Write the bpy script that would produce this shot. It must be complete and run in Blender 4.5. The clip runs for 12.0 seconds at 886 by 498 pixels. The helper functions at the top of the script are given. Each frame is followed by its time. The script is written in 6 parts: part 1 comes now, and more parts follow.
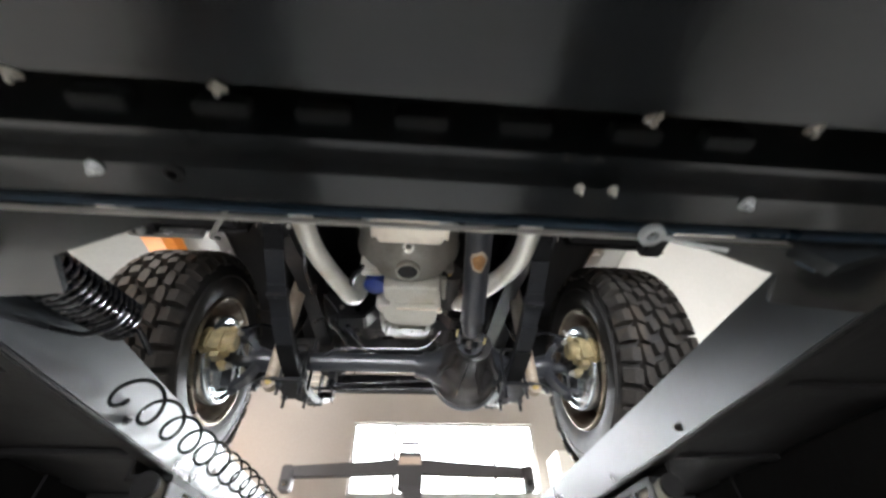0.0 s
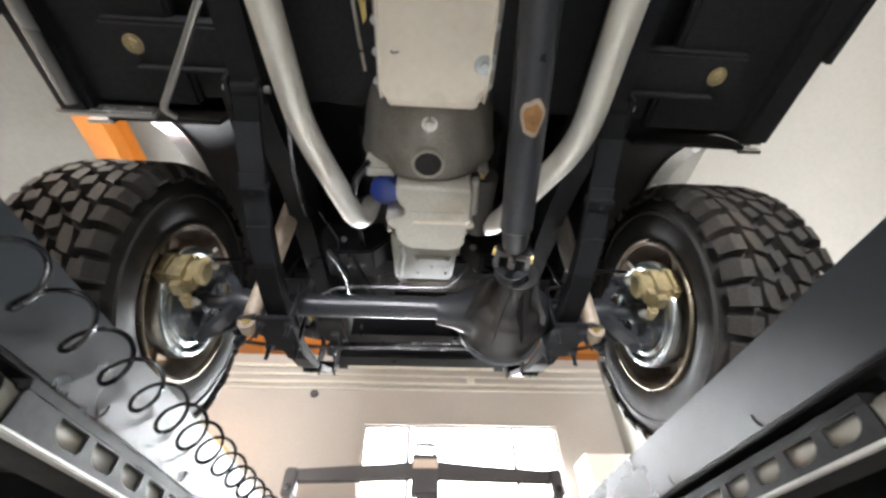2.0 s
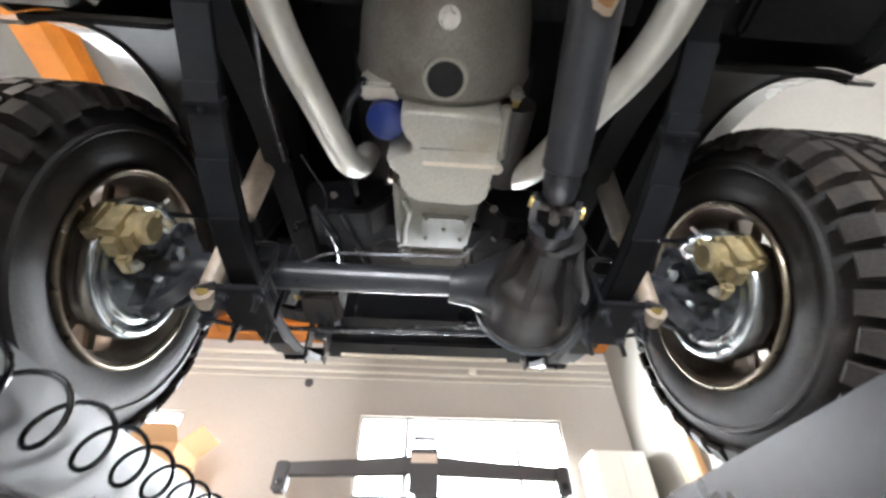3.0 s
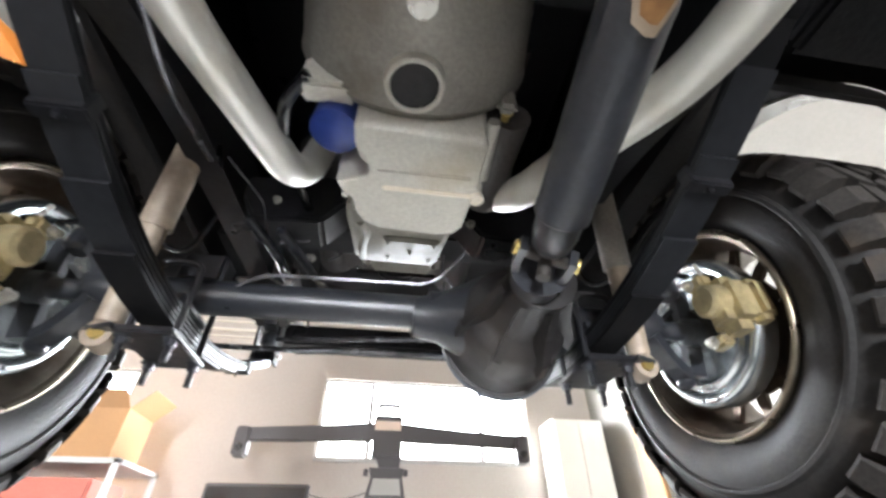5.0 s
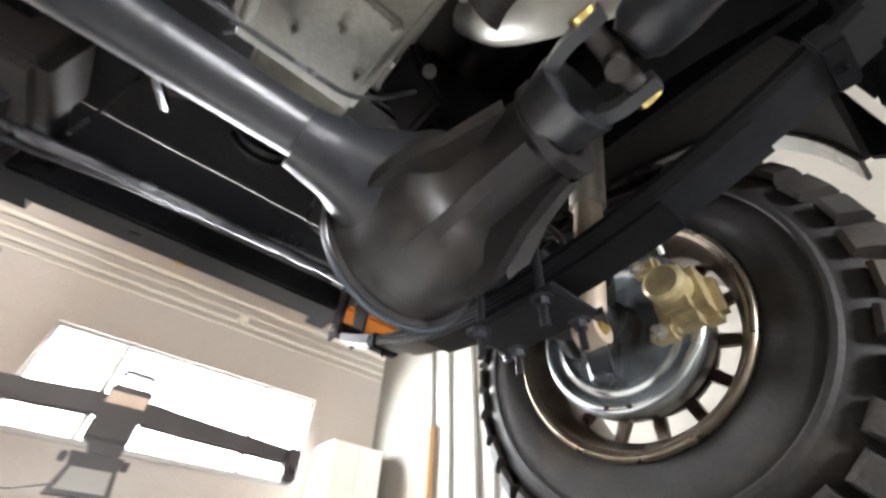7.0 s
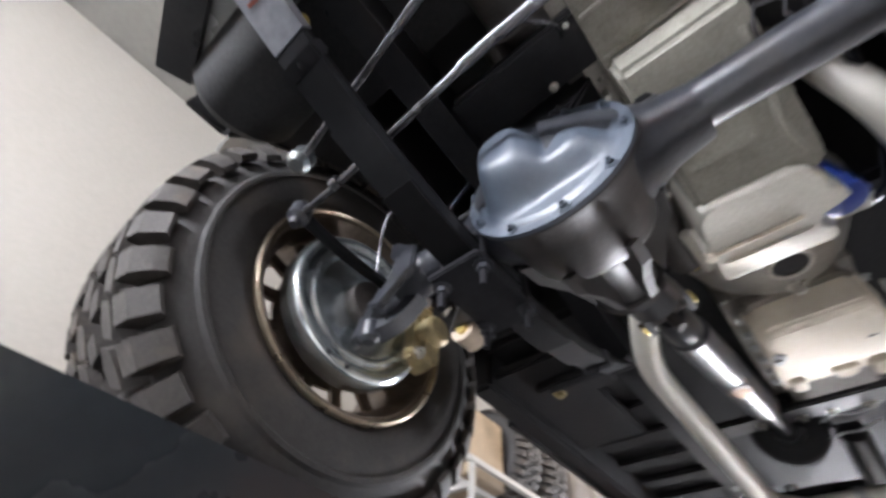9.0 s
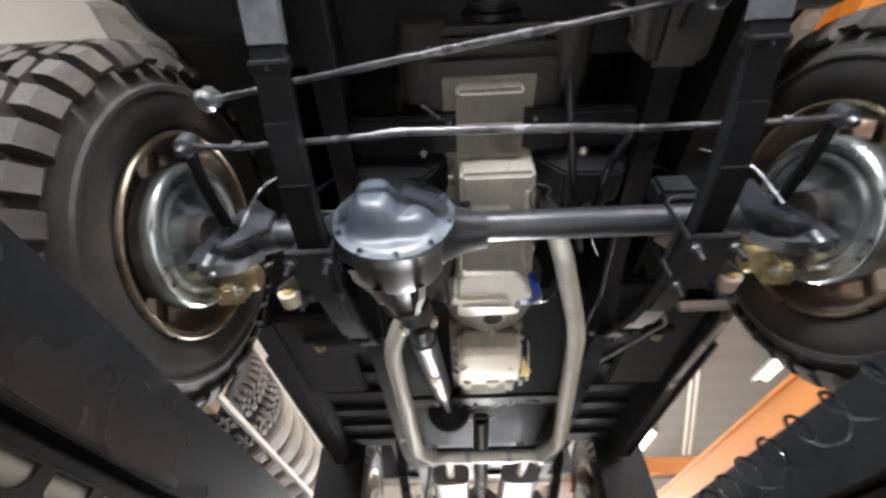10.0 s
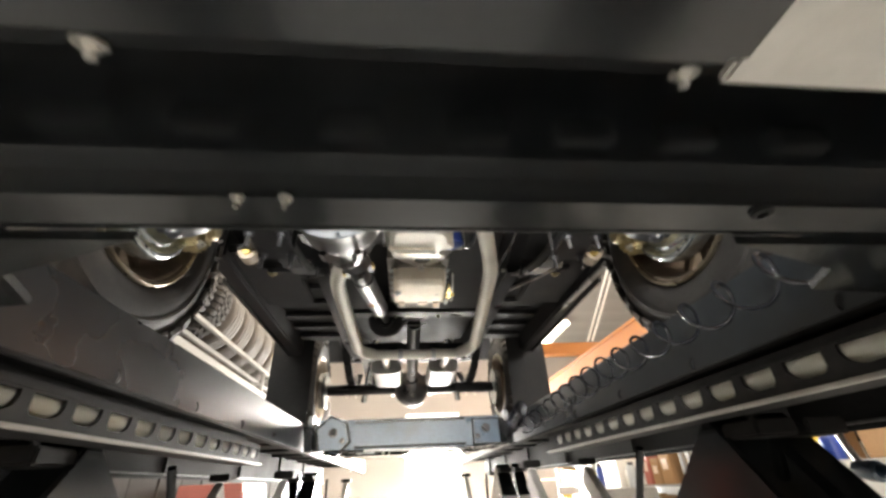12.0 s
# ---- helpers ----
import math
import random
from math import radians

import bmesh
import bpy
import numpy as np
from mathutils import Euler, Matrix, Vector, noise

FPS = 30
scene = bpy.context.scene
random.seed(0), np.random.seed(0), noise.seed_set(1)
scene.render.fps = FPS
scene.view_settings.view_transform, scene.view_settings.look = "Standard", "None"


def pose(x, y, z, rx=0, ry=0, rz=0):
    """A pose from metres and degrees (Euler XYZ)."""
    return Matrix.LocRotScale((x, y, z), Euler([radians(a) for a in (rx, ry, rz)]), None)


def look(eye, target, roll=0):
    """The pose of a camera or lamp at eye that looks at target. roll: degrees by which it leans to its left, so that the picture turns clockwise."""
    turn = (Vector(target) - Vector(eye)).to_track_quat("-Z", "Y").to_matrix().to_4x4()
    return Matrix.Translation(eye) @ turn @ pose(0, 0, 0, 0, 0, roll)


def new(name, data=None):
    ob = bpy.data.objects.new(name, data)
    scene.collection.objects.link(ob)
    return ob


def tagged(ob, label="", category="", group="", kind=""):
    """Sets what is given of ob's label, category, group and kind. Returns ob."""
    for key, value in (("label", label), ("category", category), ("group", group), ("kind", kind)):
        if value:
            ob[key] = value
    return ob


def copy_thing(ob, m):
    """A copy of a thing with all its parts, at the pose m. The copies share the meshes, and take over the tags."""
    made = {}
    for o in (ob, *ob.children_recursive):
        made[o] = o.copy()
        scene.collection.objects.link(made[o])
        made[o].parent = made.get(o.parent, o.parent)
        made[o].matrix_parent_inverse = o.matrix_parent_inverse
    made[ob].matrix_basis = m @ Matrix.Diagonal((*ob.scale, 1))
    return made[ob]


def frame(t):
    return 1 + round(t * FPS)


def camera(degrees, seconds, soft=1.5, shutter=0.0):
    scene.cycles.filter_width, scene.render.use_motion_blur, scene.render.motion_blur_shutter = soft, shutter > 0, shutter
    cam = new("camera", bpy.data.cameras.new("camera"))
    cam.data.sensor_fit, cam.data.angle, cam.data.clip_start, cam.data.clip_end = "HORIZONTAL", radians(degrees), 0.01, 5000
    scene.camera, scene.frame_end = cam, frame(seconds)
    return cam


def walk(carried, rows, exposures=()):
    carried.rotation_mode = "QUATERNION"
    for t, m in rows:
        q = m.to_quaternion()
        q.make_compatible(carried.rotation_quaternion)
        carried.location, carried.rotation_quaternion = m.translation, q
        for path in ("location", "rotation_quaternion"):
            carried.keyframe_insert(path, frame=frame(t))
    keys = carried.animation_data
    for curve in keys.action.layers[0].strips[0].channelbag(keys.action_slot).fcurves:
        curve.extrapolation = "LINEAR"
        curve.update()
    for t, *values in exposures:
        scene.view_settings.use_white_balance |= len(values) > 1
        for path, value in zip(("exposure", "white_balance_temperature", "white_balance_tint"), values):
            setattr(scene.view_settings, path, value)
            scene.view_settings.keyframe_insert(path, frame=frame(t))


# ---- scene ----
PATH = [
    (0, (-0.023, -1.622, 1.214), (0.125, -0.18, 2.592), -1.5),
    (0.5, (-0.013, -1.473, 1.198), (0.114, -0.058, 2.606), -1.4),
    (1, (-0.011, -1.356, 1.199), (0.097, 0.045, 2.622), -1.3),
    (1.5, (-0.028, -1.246, 1.203), (0.072, 0.152, 2.63), -1.2),
    (2, (-0.044, -1.101, 1.227), (0.054, 0.3, 2.651), -0.9),
    (2.5, (-0.049, -0.955, 1.28), (0.052, 0.456, 2.694), -0.5),
    (3, (-0.067, -0.834, 1.368), (0.034, 0.596, 2.762), 0.0),
    (3.2, (-0.083, -0.808, 1.434), (0.022, 0.634, 2.815), -0.3),
    (4.8, (-0.079, -0.84, 1.608), (0.127, 0.716, 2.847), -0.2),
    (5, (-0.047, -0.821, 1.616), (0.192, 0.744, 2.838), -0.2),
    (5.5, (0.016, -0.749, 1.621), (0.382, 0.809, 2.821), -0.3),
    (6, (0.025, -0.626, 1.618), (0.559, 0.875, 2.828), 0.0),
    (6.5, (-0.012, -0.473, 1.613), (0.706, 0.9, 2.878), 1.7),
    (6.7, (-0.027, -0.424, 1.612), (0.767, 0.878, 2.907), 2.1),
    (8.3, (0.121, 0.208, 1.553), (1.401, 0.264, 3.089), 9.4),
    (8.5, (0.136, 0.291, 1.541), (1.366, 0.022, 3.095), 8.1),
    (9, (0.128, 0.419, 1.455), (1.018, -0.474, 3.008), 5.8),
    (9.5, (0.078, 0.574, 1.359), (0.524, -0.669, 2.861), 2.7),
    (10, (0.099, 0.726, 1.306), (0.143, -0.677, 2.73), -1.0),
    (10.5, (0.081, 0.805, 1.293), (-0.041, -0.716, 2.586), -1.6),
    (11, (0.022, 0.881, 1.281), (-0.118, -0.729, 2.46), -1.6),
    (11.5, (0.024, 0.942, 1.299), (-0.137, -0.732, 2.382), -2.2),
    (12, (0.041, 1.056, 1.326), (-0.149, -0.666, 2.327), -2.8),
]
cam = camera(94.9, 12.0, soft=2.9, shutter=0.35)
walk(cam, [(t, look(e, g, r)) for t, e, g, r in PATH],
     [(0.0, 0.6, 6600, 11), (0.6, 0.8, 6800, 11), (3.0, 0.85, 6560, 12), (5.0, 0.92, 6500, 12), (6.7, 1.0, 6750, 12), (8.3, 0.45, 6500, 16), (9.0, 0.56, 6500, 17), (9.5, 0.7, 6750, 15), (10.5, 0.44, 6850, 13), (12.0, 0.42, 7550, 12)])

# ---- world and light ----
world = bpy.data.worlds.new("world")
scene.world = world
world.use_nodes = True
wn = world.node_tree.nodes
sky = wn.new("ShaderNodeTexSky")
sky.sky_type, sky.sun_disc = "NISHITA", False
sky.sun_elevation, sky.sun_rotation = radians(42), radians(150)
world.node_tree.links.new(sky.outputs[0], wn["Background"].inputs[0])
wn["Background"].inputs[1].default_value = 0.12


def area(name, m, sx, sy, power, col=(1, 1, 1)):
    d = bpy.data.lights.new(name, "AREA")
    d.shape, d.size, d.size_y, d.energy, d.color = "RECTANGLE", sx, sy, power, col
    ob = new(name, d)
    ob.matrix_world = m
    return ob


CEIL = 4.8
TUBE_W, DAY_W = 64.0, 640.0
WARM, DAY = (1.0, 0.95, 0.88), (0.9, 0.95, 1.0)
# Only the first lamp's place is known; the others are added for floor light.
LAMPS = [(-4.0, -9.6), (-5.2, -5.0), (-2.3, -1.6), (0.9, -5.0), (0.3, -2.6)]
for lx, ly in LAMPS:
    area("tube_light", pose(lx, ly, CEIL - 0.16), 0.22, 2.3, TUBE_W, WARM)
area("window_light", pose(0.56, 4.8, 3.12, -58), 2.6, 0.95, DAY_W * 1.15, DAY)
area("window_light", pose(-3.7, 4.8, 3.12, -58), 1.45, 0.95, DAY_W * 0.7, DAY)
area("door_light", pose(-0.85, -11.9, 1.7, 76), 1.6, 3.0, DAY_W * 2.6, DAY)


# ---- materials ----
def material(name, base, rough=0.5, metal=0.0, vary=0.25, scale=6.0, bump=0.15, fine=60.0, dirt=None, coat=0.0, spec=0.5, dirt_at=0.55):
    """Two scales of noise in colour and roughness, fine relief, and stains in the colour dirt."""
    m = bpy.data.materials.new(name)
    m.use_nodes = True
    t = m.node_tree
    N, L = t.nodes, t.links
    b = N["Principled BSDF"]
    co = N.new("ShaderNodeTexCoord")
    n1, n2 = N.new("ShaderNodeTexNoise"), N.new("ShaderNodeTexNoise")
    for n, s, d in ((n1, scale, 5.0), (n2, fine, 3.0)):
        L.new(co.outputs["Object"], n.inputs["Vector"])
        n.inputs["Scale"].default_value, n.inputs["Detail"].default_value = s, d
    hi = N.new("ShaderNodeMix")
    hi.data_type = "RGBA"
    L.new(n1.outputs["Fac"], hi.inputs[0])
    hi.inputs[6].default_value = (*[c * (1 - vary) for c in base], 1)
    hi.inputs[7].default_value = (*[min(c * (1 + vary), 1) for c in base], 1)
    out = hi.outputs[2]
    grain = N.new("ShaderNodeMix")
    grain.data_type, grain.blend_type = "RGBA", "OVERLAY"
    grain.inputs[0].default_value = min(vary * 1.2, 0.6)
    L.new(out, grain.inputs[6])
    L.new(n2.outputs["Fac"], grain.inputs[7])
    out = grain.outputs[2]
    if dirt:
        n3 = N.new("ShaderNodeTexNoise")
        L.new(co.outputs["Object"], n3.inputs["Vector"])
        n3.inputs["Scale"].default_value, n3.inputs["Detail"].default_value = scale * 0.6, 8.0
        ramp = N.new("ShaderNodeValToRGB")
        ramp.color_ramp.elements[0].position, ramp.color_ramp.elements[1].position = dirt_at, dirt_at + 0.17
        L.new(n3.outputs["Fac"], ramp.inputs[0])
        st = N.new("ShaderNodeMix")
        st.data_type = "RGBA"
        L.new(ramp.outputs[0], st.inputs[0])
        L.new(out, st.inputs[6])
        st.inputs[7].default_value = (*dirt, 1)
        out = st.outputs[2]
    L.new(out, b.inputs["Base Color"])
    rr = N.new("ShaderNodeMapRange")
    rr.inputs["To Min"].default_value, rr.inputs["To Max"].default_value = max(rough - 0.14, 0.04), min(rough + 0.14, 1)
    L.new(n1.outputs["Fac"], rr.inputs["Value"])
    L.new(rr.outputs[0], b.inputs["Roughness"])
    b.inputs["Metallic"].default_value = metal
    b.inputs["Coat Weight"].default_value = coat
    b.inputs["Specular IOR Level"].default_value = spec
    if bump:
        bp = N.new("ShaderNodeBump")
        bp.inputs["Strength"].default_value, bp.inputs["Distance"].default_value = bump, 0.004
        L.new(n2.outputs["Fac"], bp.inputs["Height"])
        L.new(bp.outputs[0], b.inputs["Normal"])
    return m


def glowing(name, col, strength):
    m = bpy.data.materials.new(name)
    m.use_nodes = True
    b = m.node_tree.nodes["Principled BSDF"]
    b.inputs["Base Color"].default_value = (0.9, 0.9, 0.9, 1)
    b.inputs["Emission Color"].default_value = (*col, 1)
    b.inputs["Emission Strength"].default_value = strength
    return m


M = {}
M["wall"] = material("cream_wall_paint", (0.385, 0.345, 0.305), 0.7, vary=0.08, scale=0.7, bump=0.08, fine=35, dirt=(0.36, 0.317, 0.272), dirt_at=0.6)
# Wall colour darkened for the side wall, holding down the light on it.
M["side_wall"] = material("darkened_wall_paint", (0.23, 0.215, 0.19), 0.7, vary=0.08, scale=0.7, bump=0.08, fine=35)
M["ceiling"] = material("grey_ceiling_vinyl", (0.12, 0.114, 0.1), 0.6, vary=0.12, scale=1.2, bump=0.1, fine=20)
M["floor"] = material("pale_epoxy_floor", (0.7, 0.69, 0.67), 0.3, vary=0.1, scale=1.5, bump=0.1, fine=40, dirt=(0.5, 0.48, 0.45), dirt_at=0.6)
M["conduit"] = material("painted_conduit", (0.56, 0.52, 0.44), 0.5, vary=0.1)
M["orange"] = material("orange_steel", (0.36, 0.115, 0.01), 0.5, vary=0.15, scale=3, dirt=(0.25, 0.08, 0.012))
M["yellow"] = material("yellow_paint", (0.75, 0.48, 0.06), 0.5, vary=0.15)
M["rubber"] = material("tyre_rubber", (0.036, 0.034, 0.033), 0.66, vary=0.3, scale=9, bump=0.25, spec=0.35, fine=120, dirt=(0.07, 0.058, 0.048))
M["tread"] = material("dusty_tread_rubber", (0.046, 0.041, 0.037), 0.7, spec=0.35, vary=0.35, scale=14, bump=0.3, fine=130, dirt=(0.095, 0.074, 0.057), dirt_at=0.58)
M["black"] = material("black_chassis_paint", (0.015, 0.015, 0.0175), 0.32, vary=0.45, scale=7, bump=0.2, fine=70, dirt=(0.036, 0.032, 0.029), dirt_at=0.58, spec=0.35)
M["under"] = material("black_undercoat", (0.02, 0.02, 0.0215), 0.65, vary=0.45, scale=5, bump=0.4, fine=90, dirt=(0.036, 0.032, 0.029), dirt_at=0.58, spec=0.25)
M["axle"] = material("satin_black_axle_paint", (0.028, 0.03, 0.036), 0.33, vary=0.35, scale=9, bump=0.2, fine=110, dirt=(0.055, 0.05, 0.045), dirt_at=0.62, spec=0.7)
M["cast"] = material("dark_dusted_casting", (0.05, 0.044, 0.04), 0.5, vary=0.4, scale=8, bump=0.4, fine=120)
M["cover"] = material("blue_black_cover_paint", (0.04, 0.053, 0.073), 0.46, vary=0.2, scale=9, bump=0.12, fine=110, spec=0.8)
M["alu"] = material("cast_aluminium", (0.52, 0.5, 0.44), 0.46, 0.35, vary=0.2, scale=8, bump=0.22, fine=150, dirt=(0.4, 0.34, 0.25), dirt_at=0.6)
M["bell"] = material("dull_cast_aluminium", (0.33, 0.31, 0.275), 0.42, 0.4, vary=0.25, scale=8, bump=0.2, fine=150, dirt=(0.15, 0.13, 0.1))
# Dusty, and coloured darker than the pan to hold down window light.
M["slope"] = material("dusty_darkened_casting", (0.27, 0.258, 0.222), 0.58, vary=0.25, scale=12, bump=0.2, fine=150, dirt=(0.12, 0.11, 0.09), spec=0.2)
M["pan"] = material("bare_pan_steel", (0.78, 0.71, 0.6), 0.5, 0.45, vary=0.14, scale=6, bump=0.15, fine=60, dirt=(0.38, 0.31, 0.23), dirt_at=0.58)
M["pipe"] = material("aluminised_exhaust_steel", (0.8, 0.78, 0.71), 0.46, 0.4, vary=0.14, scale=7, bump=0.06, fine=50, dirt=(0.5, 0.44, 0.33), dirt_at=0.62)
M["muffler"] = material("bright_muffler_steel", (0.34, 0.33, 0.32), 0.45, 0.6, vary=0.08, scale=7, bump=0.05)
M["rotor"] = material("zinc_plated_shield", (0.68, 0.74, 0.76), 0.2, 0.9, vary=0.22, scale=10, bump=0.04, dirt=(0.3, 0.32, 0.3), dirt_at=0.64)
M["zinc"] = material("yellow_zinc_caliper", (0.46, 0.37, 0.2), 0.42, 0.25, vary=0.35, scale=18, bump=0.3, dirt=(0.24, 0.2, 0.12), dirt_at=0.52)
M["chrome"] = material("dulled_wheel_chrome", (0.2, 0.16, 0.125), 0.35, 0.6, vary=0.3, scale=10, bump=0.05, dirt=(0.09, 0.06, 0.04), dirt_at=0.5)
M["lip"] = material("tan_rim_lip", (0.34, 0.29, 0.22), 0.3, 0.85, vary=0.3, scale=12, dirt=(0.13, 0.095, 0.065), dirt_at=0.5)
M["bolt"] = material("zinc_bolt", (0.62, 0.6, 0.55), 0.3, 0.9, vary=0.2, scale=30)
M["ybolt"] = material("yellow_zinc_bolt", (0.62, 0.47, 0.17), 0.3, 0.85, vary=0.2, scale=30)
M["shock"] = material("tan_primer_shock", (0.42, 0.34, 0.26), 0.45, vary=0.25, scale=12, dirt=(0.25, 0.17, 0.1))
M["spring"] = material("painted_spring_steel", (0.012, 0.012, 0.013), 0.5, vary=0.15, scale=18, bump=0.1, spec=0.1)
M["flange"] = material("worn_channel_steel", (0.1, 0.1, 0.1), 0.36, 0.3, vary=0.3, scale=9, bump=0.1, dirt=(0.05, 0.046, 0.043))
M["blue"] = material("blue_filter_paint", (0.02, 0.045, 0.22), 0.3, vary=0.2)
M["brake"] = material("brake_line_steel", (0.3, 0.29, 0.27), 0.35, 0.8, vary=0.15)
M["leaf_bare"] = material("worn_leaf_steel", (0.26, 0.27, 0.3), 0.36, 0.5, vary=0.3, scale=14, bump=0.15)
M["fender"] = material("silver_fender_paint", (0.34, 0.34, 0.33), 0.25, 0.4, vary=0.08, coat=0.5)
M["lift"] = material("grey_blue_lift_paint", (0.022, 0.027, 0.032), 0.3, 0.1, vary=0.15, scale=3, bump=0.03, fine=45, spec=0.6)
M["jack"] = material("black_jack_paint", (0.01, 0.0115, 0.0125), 0.13, vary=0.3, scale=5, bump=0.03, dirt=(0.018, 0.02, 0.021), spec=0.6)
M["jack_blue"] = material("slate_blue_jack_paint", (0.026, 0.052, 0.082), 0.32, vary=0.25, scale=12, bump=0.08, dirt=(0.02, 0.036, 0.055), spec=0.6)
M["hose"] = material("black_air_hose", (0.01, 0.011, 0.014), 0.15, vary=0.1, bump=0)
M["web"] = material("worn_web_paint", (0.026, 0.026, 0.026), 0.55, vary=0.35, scale=9, bump=0.08, dirt=(0.04, 0.038, 0.036), spec=0.12)
M["rod"] = material("worn_black_rod", (0.14, 0.14, 0.15), 0.24, 0.6, vary=0.35, scale=20, bump=0.15, dirt=(0.035, 0.034, 0.036), dirt_at=0.5)
M["leaf_edge"] = material("worn_leaf_edges", (0.02, 0.021, 0.024), 0.36, vary=0.25, scale=14, spec=0.35)
M["diffcast"] = material("dusted_casting", (0.024, 0.022, 0.022), 0.42, vary=0.35, scale=9, bump=0.12, fine=120, dirt=(0.045, 0.037, 0.032), spec=0.5, dirt_at=0.52)
M["spare"] = material("dusty_spare_rubber", (0.12, 0.105, 0.09), 0.7, vary=0.3, scale=8, bump=0.2, dirt=(0.07, 0.062, 0.055))
# Near-black steel: shade under and inside the lift is put into the colour.
M["channel"] = material("shaded_channel_steel", (0.01, 0.0095, 0.0095), 0.6, vary=0.3, scale=5, bump=0.15, spec=0.12)
M["pale_steel"] = material("pale_pipe_steel", (0.64, 0.64, 0.57), 0.4, vary=0.12, scale=5, bump=0.08, dirt=(0.4, 0.4, 0.35))
M["pale_plate"] = material("pale_plate_paint", (0.42, 0.41, 0.38), 0.4, 0.3, vary=0.15, scale=9, bump=0.06, dirt=(0.3, 0.29, 0.27))
# Wall pipes stay close to the darkened side wall colour.
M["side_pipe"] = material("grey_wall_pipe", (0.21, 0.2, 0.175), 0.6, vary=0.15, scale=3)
M["galv"] = material("galvanised_steel", (0.5, 0.52, 0.52), 0.42, 0.7, vary=0.15, scale=12)
M["plastic"] = material("charcoal_plastic", (0.045, 0.04, 0.042), 0.42, vary=0.15, bump=0.1)
M["matte"] = material("matte_grey_steel", (0.06, 0.055, 0.052), 0.85, vary=0.2, scale=3, bump=0.1, spec=0.15, dirt=(0.09, 0.08, 0.07))
M["screen"] = material("black_screen", (0.012, 0.012, 0.014), 0.2, vary=0.1, bump=0)
M["card"] = material("brown_cardboard", (0.36, 0.2, 0.095), 0.8, vary=0.12, scale=4, bump=0.15)
M["old_card"] = material("dusty_old_cardboard", (0.24, 0.18, 0.115), 0.85, vary=0.25, scale=5, bump=0.15, dirt=(0.15, 0.11, 0.07))
M["red"] = material("red_paint", (0.42, 0.12, 0.09), 0.5, vary=0.15)
M["white"] = material("white_sheet_metal", (0.78, 0.77, 0.72), 0.4, vary=0.05)
M["frame"] = material("grey_window_frame", (0.3, 0.29, 0.27), 0.45, vary=0.05)
M["label"] = material("pale_label_paper", (0.75, 0.6, 0.5), 0.6, vary=0.1)
M["rust"] = material("rusty_bare_patch", (0.32, 0.16, 0.06), 0.6, 0.3, vary=0.4, scale=40)
M["glass"] = material("window_glass", (0.9, 0.95, 0.95), 0.03, vary=0.0, bump=0)
M["glass"].node_tree.nodes["Principled BSDF"].inputs["Transmission Weight"].default_value = 1.0
M["sky"] = glowing("bright_overcast_outside", (1.0, 0.99, 0.97), 1.5)
M["tube"] = glowing("lit_tube", (1.0, 0.95, 0.86), 7.0)


# ---- mesh tools ----
WORLD = {}


def thing(name, at, label, category, group=""):
    ob = new(name)
    ob.location = at
    ob.empty_display_size = 0.05
    WORLD[ob] = Vector(at)
    return tagged(ob, label, category, group)


def mesh_of(name, bm, mat, origin, smooth=32):
    bmesh.ops.translate(bm, verts=bm.verts, vec=-Vector(origin))
    bmesh.ops.recalc_face_normals(bm, faces=bm.faces)
    me = bpy.data.meshes.new(name)
    bm.to_mesh(me)
    bm.free()
    me.materials.append(mat)
    if smooth:
        me.polygons.foreach_set("use_smooth", [True] * len(me.polygons))
        me.set_sharp_from_angle(angle=radians(smooth))
    return me


def part(name, bm, mat, parent, label="", smooth=32):
    ob = new(name, mesh_of(name, bm, M[mat], WORLD[parent], smooth))
    ob.parent = parent
    WORLD[ob] = WORLD[parent]
    return tagged(ob, label)


def solid(name, bm, mat, at=(0, 0, 0), label="", category="", kind="", group="", smooth=32):
    ob = new(name, mesh_of(name, bm, M[mat], at, smooth))
    ob.location = at
    WORLD[ob] = Vector(at)
    return tagged(ob, label, category, group, kind)


def box(bm, x0, x1, y0, y1, z0, z1, bevel=0.0, turn=None, about=None):
    c = Vector(((x0 + x1) / 2, (y0 + y1) / 2, (z0 + z1) / 2))
    m = Matrix.Translation(c) @ Matrix.Diagonal((abs(x1 - x0), abs(y1 - y0), abs(z1 - z0), 1))
    vs = bmesh.ops.create_cube(bm, size=1, matrix=m)["verts"]
    if bevel:
        es = list({e for v in vs for e in v.link_edges})
        vs = list({v for f in bmesh.ops.bevel(bm, geom=es, offset=bevel, segments=2, affect="EDGES", clamp_overlap=True)["faces"] for v in f.verts} | {v for v in vs if v.is_valid})
    if turn:
        a = Vector(about) if about else c
        bmesh.ops.transform(bm, verts=vs, matrix=Matrix.Translation(a) @ turn @ Matrix.Translation(-a))
    return bm


def boxed(*a, **k):
    return box(bmesh.new(), *a, **k)


def cyl(bm, a, b, r1, r2=None, seg=20):
    a, b = Vector(a), Vector(b)
    q = (b - a).to_track_quat("Z", "Y").to_matrix().to_4x4()
    bmesh.ops.create_cone(bm, segments=seg, cap_ends=True, radius1=r1, radius2=r1 if r2 is None else r2, depth=(b - a).length, matrix=Matrix.Translation((a + b) / 2) @ q)
    return bm


